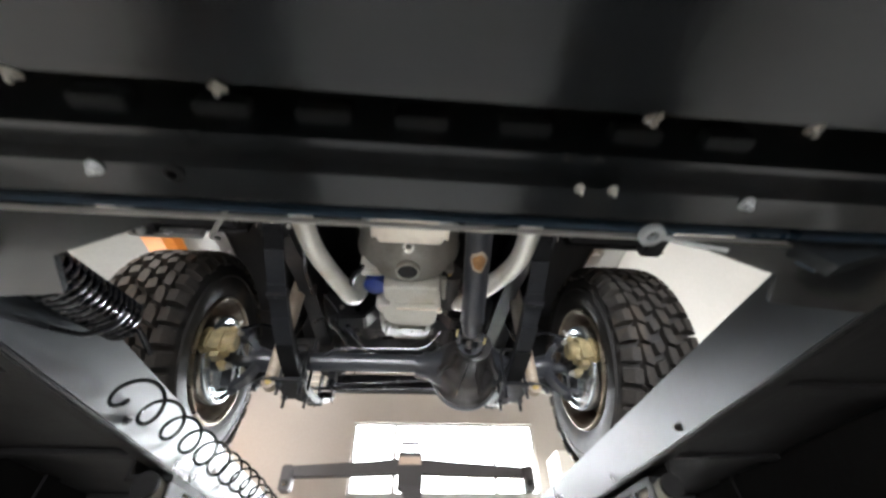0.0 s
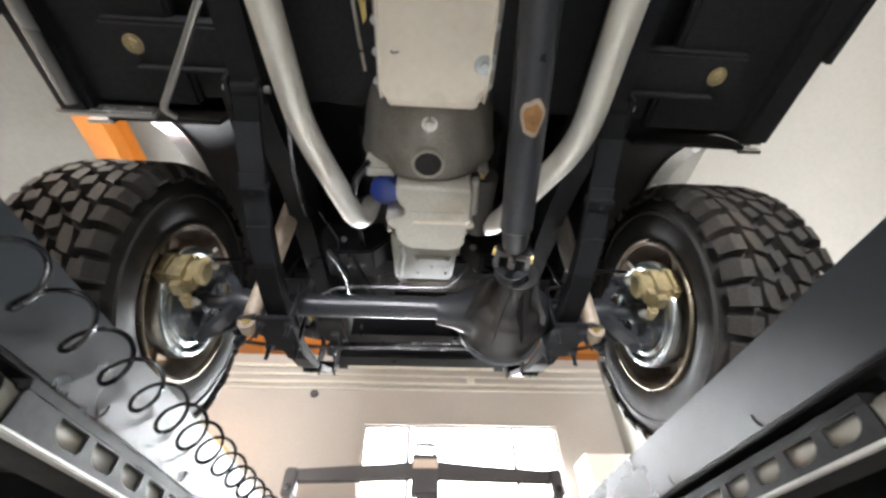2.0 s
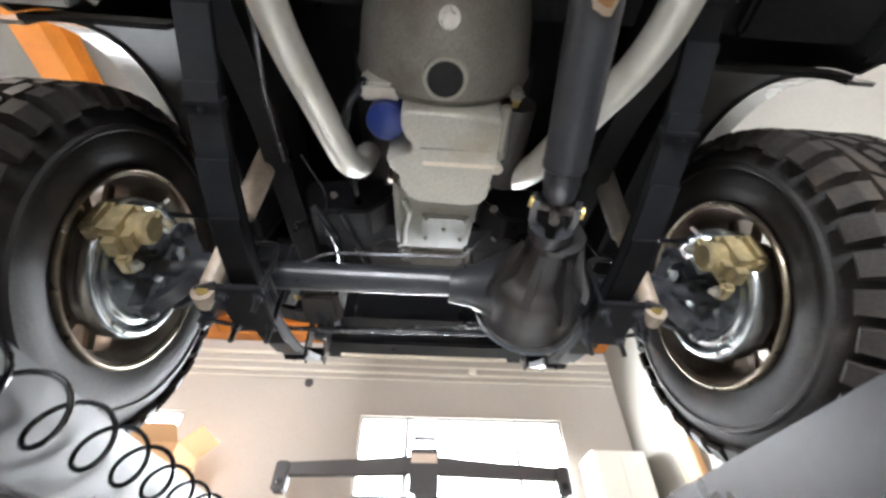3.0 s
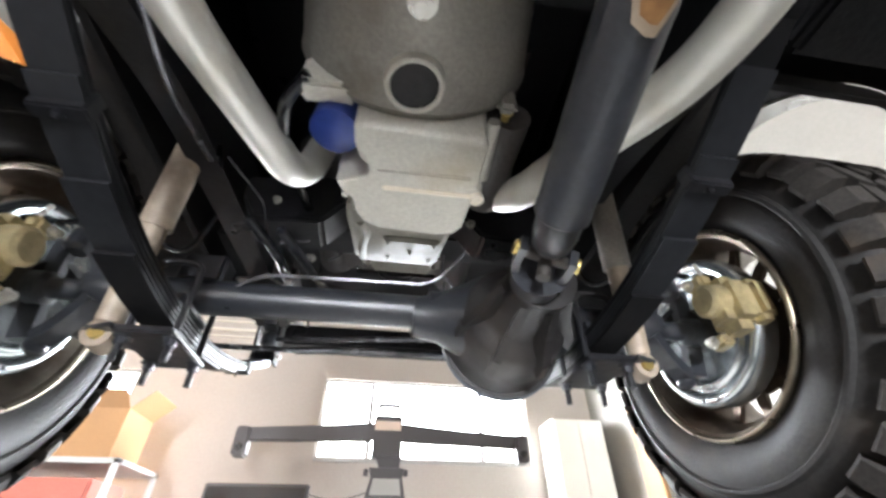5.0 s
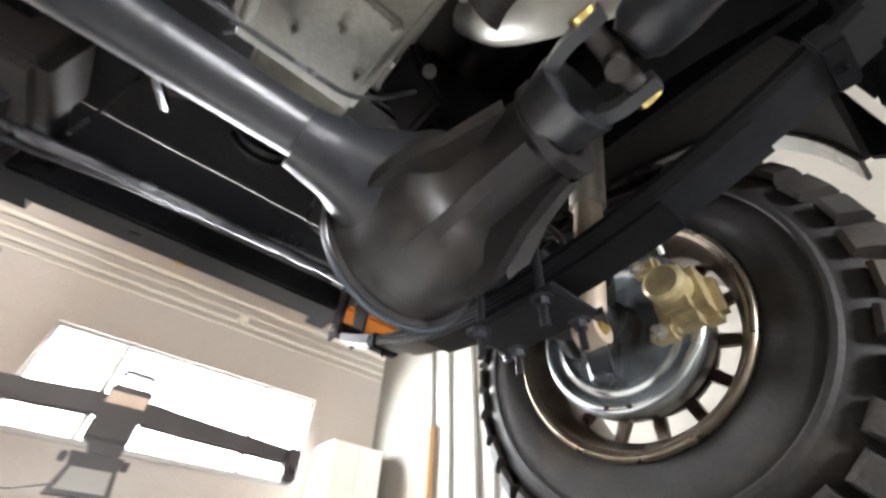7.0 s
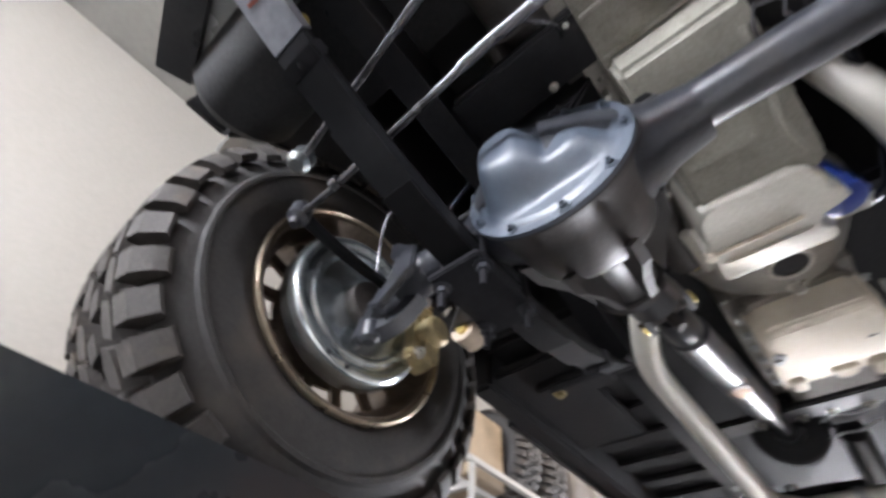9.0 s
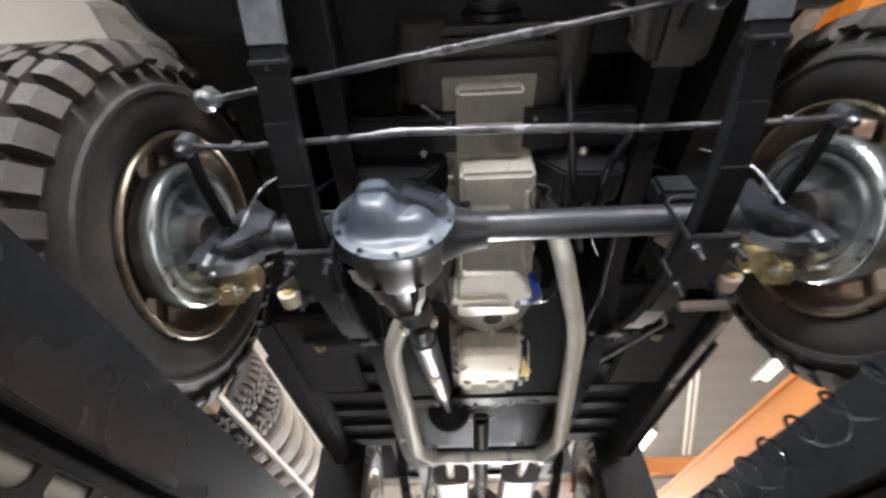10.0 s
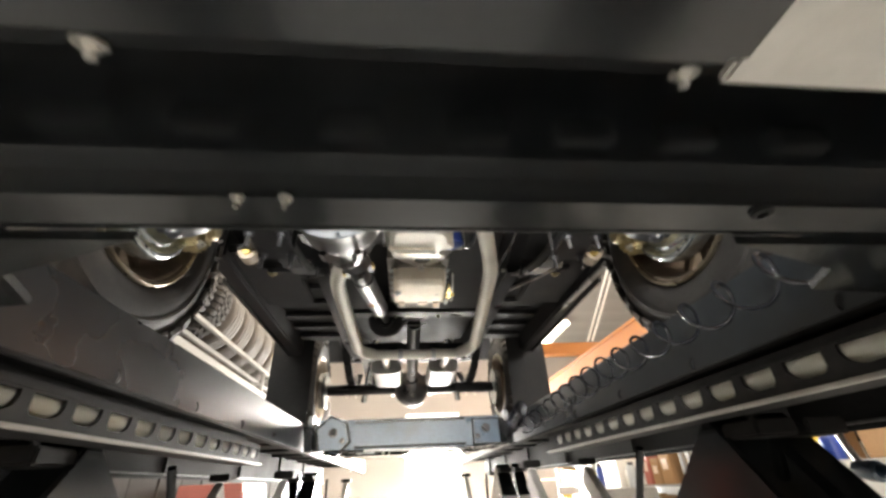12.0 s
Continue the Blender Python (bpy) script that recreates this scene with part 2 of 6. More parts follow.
def lathe(bm, profile, at, axis, seg=32):
    """Turns rows of (along, radius) about an axis; radius 0 closes an end."""
    q = Vector(axis).normalized().to_track_quat("Z", "Y").to_matrix()
    at = Vector(at)
    rings = []
    for h, r in profile:
        if r <= 0:
            rings.append([bm.verts.new(at + q @ Vector((0, 0, h)))])
        else:
            rings.append([bm.verts.new(at + q @ Vector((r * math.cos(2 * math.pi * i / seg), r * math.sin(2 * math.pi * i / seg), h))) for i in range(seg)])
    for u, v in zip(rings, rings[1:]):
        for i in range(seg):
            j = (i + 1) % seg
            f = [u[i % len(u)], u[j % len(u)], v[j % len(v)], v[i % len(v)]]
            f = list(dict.fromkeys(f))
            if len(f) > 2:
                bm.faces.new(f)
    return bm


def rounded(pts, r, n=6):
    """A path with its corners rounded."""
    pts = [Vector(p) for p in pts]
    out = [pts[0]]
    for a, p, b in zip(pts, pts[1:], pts[2:]):
        u, v = (a - p), (b - p)
        d = min(r, u.length * 0.45, v.length * 0.45)
        s, e = p + u.normalized() * d, p + v.normalized() * d
        for i in range(n + 1):
            t = i / n
            out.append(s * (1 - t) ** 2 + p * (2 * t * (1 - t)) + e * t * t)
    out.append(pts[-1])
    return out


def sweep(bm, pts, section, up=(0, 0, 1), closed=True):
    """Carries a closed section of (side, up) offsets along a path; ends are capped."""
    pts = [Vector(p) for p in pts]
    n = len(pts)
    rings, side = [], None
    for i, p in enumerate(pts):
        d = (pts[min(i + 1, n - 1)] - pts[max(i - 1, 0)]).normalized()
        if side is None:
            ref = Vector(up) if abs(d.dot(Vector(up))) < 0.95 else Vector((1, 0, 0))
            side = d.cross(ref).normalized()
        side = (side - d * side.dot(d)).normalized()
        w = side.cross(d)
        rings.append([bm.verts.new(p + side * a + w * b) for a, b in section])
    k = len(section)
    for u, v in zip(rings, rings[1:]):
        for i in range(k):
            bm.faces.new((u[i], u[(i + 1) % k], v[(i + 1) % k], v[i]))
    bm.faces.new(rings[0])
    bm.faces.new(reversed(rings[-1]))
    return bm


def ring(r, seg=14):
    return [(r * math.cos(2 * math.pi * i / seg), r * math.sin(2 * math.pi * i / seg)) for i in range(seg)]


def tube(bm, pts, r, bend=0.05, seg=14):
    return sweep(bm, rounded(pts, bend) if len(pts) > 2 else pts, ring(r, seg))


def tubed(pts, r, bend=0.05, seg=14):
    return tube(bmesh.new(), pts, r, bend, seg)


def plate(bm, poly, a, b, axis):
    """A polygon in the plane across an axis, from a to b along it. Points are (x, y), (x, z) or (y, z)."""
    def put(p, h):
        return {"x": (h, p[0], p[1]), "y": (p[0], h, p[1]), "z": (p[0], p[1], h)}[axis]
    lo, hi = [bm.verts.new(put(p, a)) for p in poly], [bm.verts.new(put(p, b)) for p in poly]
    n = len(poly)
    bm.faces.new(lo)
    bm.faces.new(reversed(hi))
    for i in range(n):
        bm.faces.new((lo[i], lo[(i + 1) % n], hi[(i + 1) % n], hi[i]))
    return bm


def hexbolt(bm, at, axis, r=0.009, h=0.008, washer=True):
    at, d = Vector(at), Vector(axis).normalized()
    if washer:
        cyl(bm, at, at + d * 0.002, r * 1.5, seg=14)
    cyl(bm, at + d * 0.002, at + d * h, r, seg=6)
    cyl(bm, at + d * h, at + d * (h + 0.004), r * 0.55, seg=8)
    return bm

# ---- the workshop ----
X0, X1, Y0, Y1 = -6.0, 2.75, -12.0, 4.51


def structure(name, bm, mat, label, smooth=0):
    return solid(name, bm, mat, (0, 0, 0), label, "", "structure", smooth=smooth)


structure("floor", boxed(X0 - 0.2, X1 + 0.2, Y0 - 3, Y1 + 0.2, -0.2, 0), "floor", "grey sealed concrete workshop floor")
BAY = 0.745
b = bmesh.new()
ys = np.linspace(Y0 - 0.2, Y1 + 0.2, int((Y1 - Y0 + 0.4) / BAY * 8))
low = [[b.verts.new((x, y, CEIL + 0.02 * abs(math.sin(math.pi * (y - 0.29) / BAY)) ** 0.7)) for x in (X0 - 0.2, X1 + 0.2)] for y in ys]
high = [[b.verts.new((x, y, CEIL + 0.2)) for x in (X0 - 0.2, X1 + 0.2)] for y in ys]
for i in range(len(ys) - 1):
    b.faces.new((low[i][0], low[i][1], low[i + 1][1], low[i + 1][0]))
    b.faces.new((high[i][0], high[i + 1][0], high[i + 1][1], high[i][1]))
    for k in (0, 1):
        b.faces.new((low[i][k], low[i + 1][k], high[i + 1][k], high[i][k]))
for i in (0, -1):
    b.faces.new((low[i][0], low[i][1], high[i][1], high[i][0]))
structure("ceiling", b, "ceiling", "grey vinyl-faced ceiling quilted in soft bays", 30)


def wall_with_openings(name, y0, y1, holes, mat, label):
    bm = bmesh.new()
    x = X0 - 0.2
    for a, b, lo, hi in holes:
        box(bm, x, a, y0, y1, 0, CEIL)
        if lo > 0:
            box(bm, a, b, y0, y1, 0, lo)
        box(bm, a, b, y0, y1, hi, CEIL)
        x = b
    box(bm, x, X1 + 0.2, y0, y1, 0, CEIL)
    return structure(name, bm, mat, label)


wall_with_openings("wall_north", Y1, Y1 + 0.2, [(-4.45, -2.96, 2.56, 3.5), (-0.755, 1.87, 2.56, 3.5)], "wall", "cream painted end wall with windows")
wall_with_openings("wall_south", Y0 - 0.2, Y0, [(-1.65, -0.05, 0, 3.2)], "wall", "cream painted rear wall with a doorway")
structure("wall_east", boxed(X1, X1 + 0.2, Y0 - 0.2, Y1 + 0.2, 0, CEIL), "side_wall", "painted side wall, toned down in colour against strong light")
structure("wall_west", boxed(X0 - 0.2, X0, Y0 - 0.2, Y1 + 0.2, 0, CEIL), "wall", "cream painted side wall")
structure("backdrop", boxed(-5.4, 3.0, Y1 + 0.6, Y1 + 0.62, 2.0, 4.4), "sky", "white overcast daylight outside the windows")
structure("backdrop", boxed(-3.2, 1.5, Y0 - 1.2, Y0 - 1.18, 0, 3.6), "sky", "white daylight outside the doorway")


def window(name, x0, x1, bars):
    w = structure(name, boxed(x0, x1, Y1 - 0.02, Y1 + 0.02, 2.535, 2.56, 0.004), "frame", "grey-framed window full of white daylight")
    fr = bmesh.new()
    for a, b, lo, hi in ((x0, x0 + 0.035, 2.56, 3.5), (x1 - 0.035, x1, 2.56, 3.5), (x0 + 0.035, x1 - 0.035, 3.465, 3.5), (x0 + 0.035, x1 - 0.035, 2.562, 2.595)):
        box(fr, a, b, Y1 + 0.03, Y1 + 0.09, lo, hi)
    WORLD[w] = Vector()
    part("window_frame", fr, "frame", w, smooth=0)
    xs = [x0] + bars + [x1]
    for b in bars:
        part("mullion", boxed(b - 0.024, b + 0.024, Y1 + 0.035, Y1 + 0.085, 2.597, 3.463), "frame", w, smooth=0)
    for a, b in zip(xs, xs[1:]):
        p = part("pane", boxed(a + 0.036, b - 0.036, Y1 + 0.055, Y1 + 0.061, 2.597, 3.463), "glass", w, smooth=0)
        p.visible_shadow = False
    return w


window("window_1", -0.755, 1.87, [-0.15, 1.255])
window("window_2", -4.45, -2.96, [-3.7])

# orange roof steel
def roof_beam(x0, x1, y0, y1, z0, z1):
    b = bmesh.new()
    along_x = (x1 - x0) > (y1 - y0)
    t = 0.02
    box(b, x0, x1, y0, y1, z0, z0 + t)
    box(b, x0, x1, y0, y1, z1 - t, z1)
    if along_x:
        c = (y0 + y1) / 2
        box(b, x0, x1, c - 0.008, c + 0.008, z0 + t, z1 - t)
    else:
        c = (x0 + x1) / 2
        box(b, c - 0.008, c + 0.008, y0, y1, z0 + t, z1 - t)
    return structure("roof_beam", b, "orange", "orange painted steel roof beam")


roof_beam(X0, X1, 4.28, 4.48, 4.52, 4.795)
roof_beam(-3.06, -2.84, Y0 + 0.05, 4.27, 4.5, 4.795)
solid("beam_clamp", boxed(-0.22, -0.12, 4.265, 4.495, 4.5, 4.8, 0.004), "yellow", (-0.17, 4.4, 4.5), "yellow clamp strap on the orange roof beam", "clamp")

# conduits
for z, r in ((4.33, 0.03), (4.2, 0.018), (4.08, 0.025), (3.99, 0.014)):
    solid("conduit", tubed([(-5.9, Y1 - r - 0.004, z), (2.72, Y1 - r - 0.004, z)], r), "conduit", (-1.6, Y1 - 0.03, z), "cream painted conduit run along the end wall", "conduit", group="wall conduits")
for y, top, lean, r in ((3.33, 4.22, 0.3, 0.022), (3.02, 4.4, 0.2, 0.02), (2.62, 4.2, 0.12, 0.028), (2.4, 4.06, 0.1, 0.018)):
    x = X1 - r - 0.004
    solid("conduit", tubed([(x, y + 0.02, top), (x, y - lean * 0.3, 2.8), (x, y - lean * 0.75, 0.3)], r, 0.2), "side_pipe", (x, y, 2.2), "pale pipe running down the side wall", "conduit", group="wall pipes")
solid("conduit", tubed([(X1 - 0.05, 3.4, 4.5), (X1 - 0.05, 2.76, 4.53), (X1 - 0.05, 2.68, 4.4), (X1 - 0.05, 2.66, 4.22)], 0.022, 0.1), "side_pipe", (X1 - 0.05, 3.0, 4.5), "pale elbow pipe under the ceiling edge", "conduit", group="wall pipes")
b = lathe(bmesh.new(), [(0, 0.055), (0.03, 0.055), (0.04, 0.045), (0.04, 0)], (-1.51, Y1 - 0.002, 3.91), (0, -1, 0), 20)
solid("junction_box", b, "plastic", (-1.51, Y1, 3.91), "small dark round junction box on the end wall", "junction box")
b = lathe(bmesh.new(), [(0, 0.06), (0.05, 0.06), (0.06, 0.05), (0.06, 0)], (0.72, Y1 - 0.055, 4.11), (0, -1, 0), 20)
solid("junction_box", b, "conduit", (0.72, Y1 - 0.05, 4.11), "cream round junction box on the conduits", "junction box")


# tube lamps
def tube_lamp(x, y):
    L = thing("ceiling_lamp", (x, y, CEIL - 0.1), "white twin-tube fluorescent lamp on the ceiling", "ceiling lamp", "ceiling lamps")
    b = bmesh.new()
    plate(b, [(-0.14, -0.03), (-0.06, 0.09), (0.06, 0.09), (0.14, -0.03), (0.13, -0.03), (0.05, 0.07), (-0.05, 0.07), (-0.13, -0.03)], y - 1.2, y + 1.2, "y")
    bmesh.ops.translate(b, verts=b.verts, vec=(x, 0, CEIL - 0.09))
    part("reflector", b, "white", L, smooth=0)
    for dx in (-0.06, 0.06):
        part("tube", tubed([(x + dx, y - 1.15, CEIL - 0.075), (x + dx, y + 1.15, CEIL - 0.075)], 0.018, seg=10), "tube", L, "glowing fluorescent tube")
    return L


# Fittings for the known lamp and the added ones.
for lx, ly in LAMPS:
    tube_lamp(lx, ly)

# ---- the alignment lift ----
DECK, FLANGE, INNER, OUTER = 1.625, 1.418, 0.56, 1.12
RY0, RY1, CH0 = -5.2, 2.3, -0.61


def notched_web(bm, y0, y1, z0, z1, x0, x1, first, pitch=0.086, w=0.064, lo=1.431, hi=1.46):
    """A web with a row of openings: flat above, upright towards the front, rounded towards the rear."""
    f0 = first - math.floor((first - w - 0.006 - y0) / pitch) * pitch
    edge = y0
    front = f0
    while front + 0.006 < y1:
        rear = front - w
        cut = [(front, hi), (front, lo + 0.008), (front - 0.006, lo + 0.001)]
        cut += [(rear + 0.032 + 0.032 * math.cos(t), lo + 0.02 + 0.02 * math.sin(t)) for t in np.linspace(1.5 * math.pi, math.pi, 7)]
        cut += [(rear, hi)]
        end = front + pitch - w - 0.006
        for x in (x0, x1):
            def v(y, z):
                return bm.verts.new((x, y, z))
            bm.faces.new((v(edge, z0), v(rear, z0), v(rear, z1), v(edge, z1)))
            bm.faces.new((v(rear, hi), v(front, hi), v(front, z1), v(rear, z1)))
            for (ya, za), (yb, zb) in zip(cut, cut[1:]):
                if abs(ya - yb) > 1e-6:
                    bm.faces.new((v(ya, z0), v(yb, z0), v(yb, zb), v(ya, za)))
        a, c = [bm.verts.new((x0, y, z)) for y, z in cut], [bm.verts.new((x1, y, z)) for y, z in cut]
        for k in range(len(cut)):
            n = (k + 1) % len(cut)
            bm.faces.new((a[k], a[n], c[n], c[k]))
        edge = front
        front += pitch
    box(bm, min(x0, x1), max(x0, x1), edge, y1, z0, z1)
    return bm


def runway(s):
    side = "driver" if s < 0 else "passenger"
    R = thing("lift_runway", (s * 0.84, -1.4, FLANGE), "grey-blue painted steel lift runway with a perforated lower channel", "lift runway", "lift runways")

    def bx(name, a, b, z0, z1, mat, bevel=0.003, label="", y0=RY0, y1=RY1):
        return part(name, boxed(min(s * a, s * b), max(s * a, s * b), y0, y1, z0, z1, bevel), mat, R, label)
    bx("deck", INNER + 0.008, OUTER, 1.6, DECK, "lift")
    bx("fascia", INNER, INNER + 0.008, 1.505, DECK + 0.006, "lift", 0.002)
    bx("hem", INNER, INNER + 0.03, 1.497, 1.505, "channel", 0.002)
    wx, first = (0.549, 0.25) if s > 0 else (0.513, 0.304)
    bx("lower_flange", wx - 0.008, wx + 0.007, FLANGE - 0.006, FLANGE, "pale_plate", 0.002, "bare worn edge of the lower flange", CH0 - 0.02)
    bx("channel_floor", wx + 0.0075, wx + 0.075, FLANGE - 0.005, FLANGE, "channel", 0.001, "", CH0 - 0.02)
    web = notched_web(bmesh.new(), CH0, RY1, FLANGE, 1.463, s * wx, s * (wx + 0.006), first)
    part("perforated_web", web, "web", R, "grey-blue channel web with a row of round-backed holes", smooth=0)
    # Dark strip carries the shade of the recess above the holes.
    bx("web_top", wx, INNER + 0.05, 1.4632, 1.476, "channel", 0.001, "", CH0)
    pipe = cyl(bmesh.new(), (s * (wx + 0.034), CH0 - 0.02, 1.449), (s * (wx + 0.034), RY1 - 0.01, 1.449), 0.024, seg=28)
    part("pipe_cap", cyl(bmesh.new(), (s * (wx + 0.034), CH0 - 0.032, 1.449), (s * (wx + 0.034), CH0 - 0.0205, 1.449), 0.0255, seg=28), "channel", R)
    part("guide_pipe", pipe, "pale_steel", R, "pale steel pipe running behind the holes")
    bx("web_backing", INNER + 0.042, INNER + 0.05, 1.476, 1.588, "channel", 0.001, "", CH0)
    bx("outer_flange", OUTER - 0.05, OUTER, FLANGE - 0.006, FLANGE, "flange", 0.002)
    # The black colour holds the shade under the deck.
    bx("under_plate", INNER + 0.03, OUTER - 0.03, 1.588, 1.599, "channel", 0.001, "black underside with its shade put into the colour")
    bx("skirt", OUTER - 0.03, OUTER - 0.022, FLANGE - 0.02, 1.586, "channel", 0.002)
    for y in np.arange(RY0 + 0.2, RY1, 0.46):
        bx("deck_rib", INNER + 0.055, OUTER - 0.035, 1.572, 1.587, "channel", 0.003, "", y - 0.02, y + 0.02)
    bx("outer_edge", OUTER, OUTER + 0.008, 1.575, DECK + 0.03, "lift", 0.002)
    for y in np.arange(RY0 + 0.3, RY1, 0.95):
        part("outer_strut", boxed(min(s * (OUTER - 0.04), s * OUTER), max(s * (OUTER - 0.04), s * OUTER), y - 0.03, y + 0.03, FLANGE, 1.6), "channel", R, smooth=0)
    for y in (-0.777, -1.9):
        part("bolt", hexbolt(bmesh.new(), (s * INNER, y, 1.527), (-s, 0, 0), 0.007, 0.009), "black", R)
    for y in (-0.412, -0.078, 0.25, 0.58, 0.92, 1.25):
        hk = tubed([(s * (INNER + 0.004), y - 0.002, 1.51), (s * (INNER - 0.005), y, 1.514), (s * (INNER - 0.006), y + 0.002, 1.524), (s * (INNER - 0.002), y + 0.006, 1.532)], 0.0024, 0.01, 8)
        part("hose_hook", hk, "black", R, "small black wire hook")
    return R


runway(1)
runway(-1)


def scissor_arm(x, y0, z0, y1, z1, w, t):
    b = sweep(bmesh.new(), [(x, y0, z0), (x, y1, z1)], [(-t, -w), (t, -w), (t, w), (-t, w)])
    bmesh.ops.bevel(b, geom=list(b.edges), offset=0.006, segments=2, affect="EDGES")
    return b


def scissor(s, y, half):
    """Crossed arms: a broad one that leans back as it goes down, and a slim pair that leans the other way."""
    S = thing("scissor_leg", (s * 0.8, y, 0), "dark painted crossed scissor legs carrying the lift runway", "lift leg", "scissor legs")
    part("broad_arm", scissor_arm(s * 0.69, y + half, 1.34, y - half, 0.17, 0.13, 0.05), "jack", S)
    part("broad_arm", scissor_arm(s * 0.8, y + half, 1.34, y - half, 0.17, 0.13, 0.04), "jack", S)
    # Pale strips paint the window light on the broad arms' front faces.
    for x, t in ((0.69, 0.05), (0.8, 0.04)):
        part("lit_arm_edge", scissor_arm(s * x, y + half + 0.085, 1.236, y - half + 0.085, 0.066, 0.004, t), "pale_plate", S, "pale strip for the window light on the broad arm")
    # The slim arms are coloured pale for their lit faces.
    part("slim_arm", scissor_arm(s * 0.6, y - half, 1.34, y + half, 0.17, 0.05, 0.02), "pale_plate", S, "pale grey arm, its lit faces put into the colour")
    part("slim_arm", scissor_arm(s * 0.89, y - half, 1.34, y + half, 0.17, 0.05, 0.02), "pale_plate", S, "pale grey arm, its lit faces put into the colour")
    part("pivot", cyl(bmesh.new(), (s * 0.57, y, 0.755), (s * 1.02, y, 0.755), 0.04), "bolt", S, "shiny pivot pin")
    part("base_plate", boxed(*sorted((s * 0.56, s * 1.06)), y - half - 0.2, y + half + 0.2, 0, 0.05, 0.004), "jack", S)
    for dy in (-half, half):
        for x in ((0.69, 0.8) if dy > 0 else (0.6, 0.89)):
            part("slide_block", boxed(*sorted((s * (x - 0.045), s * (x + 0.045))), y + dy - 0.05, y + dy + 0.05, 1.38, FLANGE - 0.006, 0.005), "channel", S)
        part("foot_block", boxed(*sorted((s * 0.57, s * 1.02)), y + dy - 0.07, y + dy + 0.07, 0.05, 0.14, 0.005), "jack", S)
    part("ram", cyl(bmesh.new(), (s * 0.96, y - half * 0.5, 0.35), (s * 0.96, y + half * 0.6, 1.1), 0.035), "galv", S, "grey hydraulic ram")
    part("ram_body", cyl(bmesh.new(), (s * 0.96, y - half * 0.6, 0.28), (s * 0.96, y + half * 0.1, 0.76), 0.05), "jack", S)
    part("hydraulic_hose", tubed([(s * 0.76, y - half * 0.3, 0.5), (s * 0.75, y - half * 0.1, 0.9), (s * 0.64, y + half * 0.3, 1.2), (s * 0.62, y + half * 0.5, 1.39)], 0.011, 0.1, 8), "hose", S)
    return S


for s in (-1, 1):
    scissor(s, -0.52, 0.72)
    scissor(s, -2.95, 0.72)


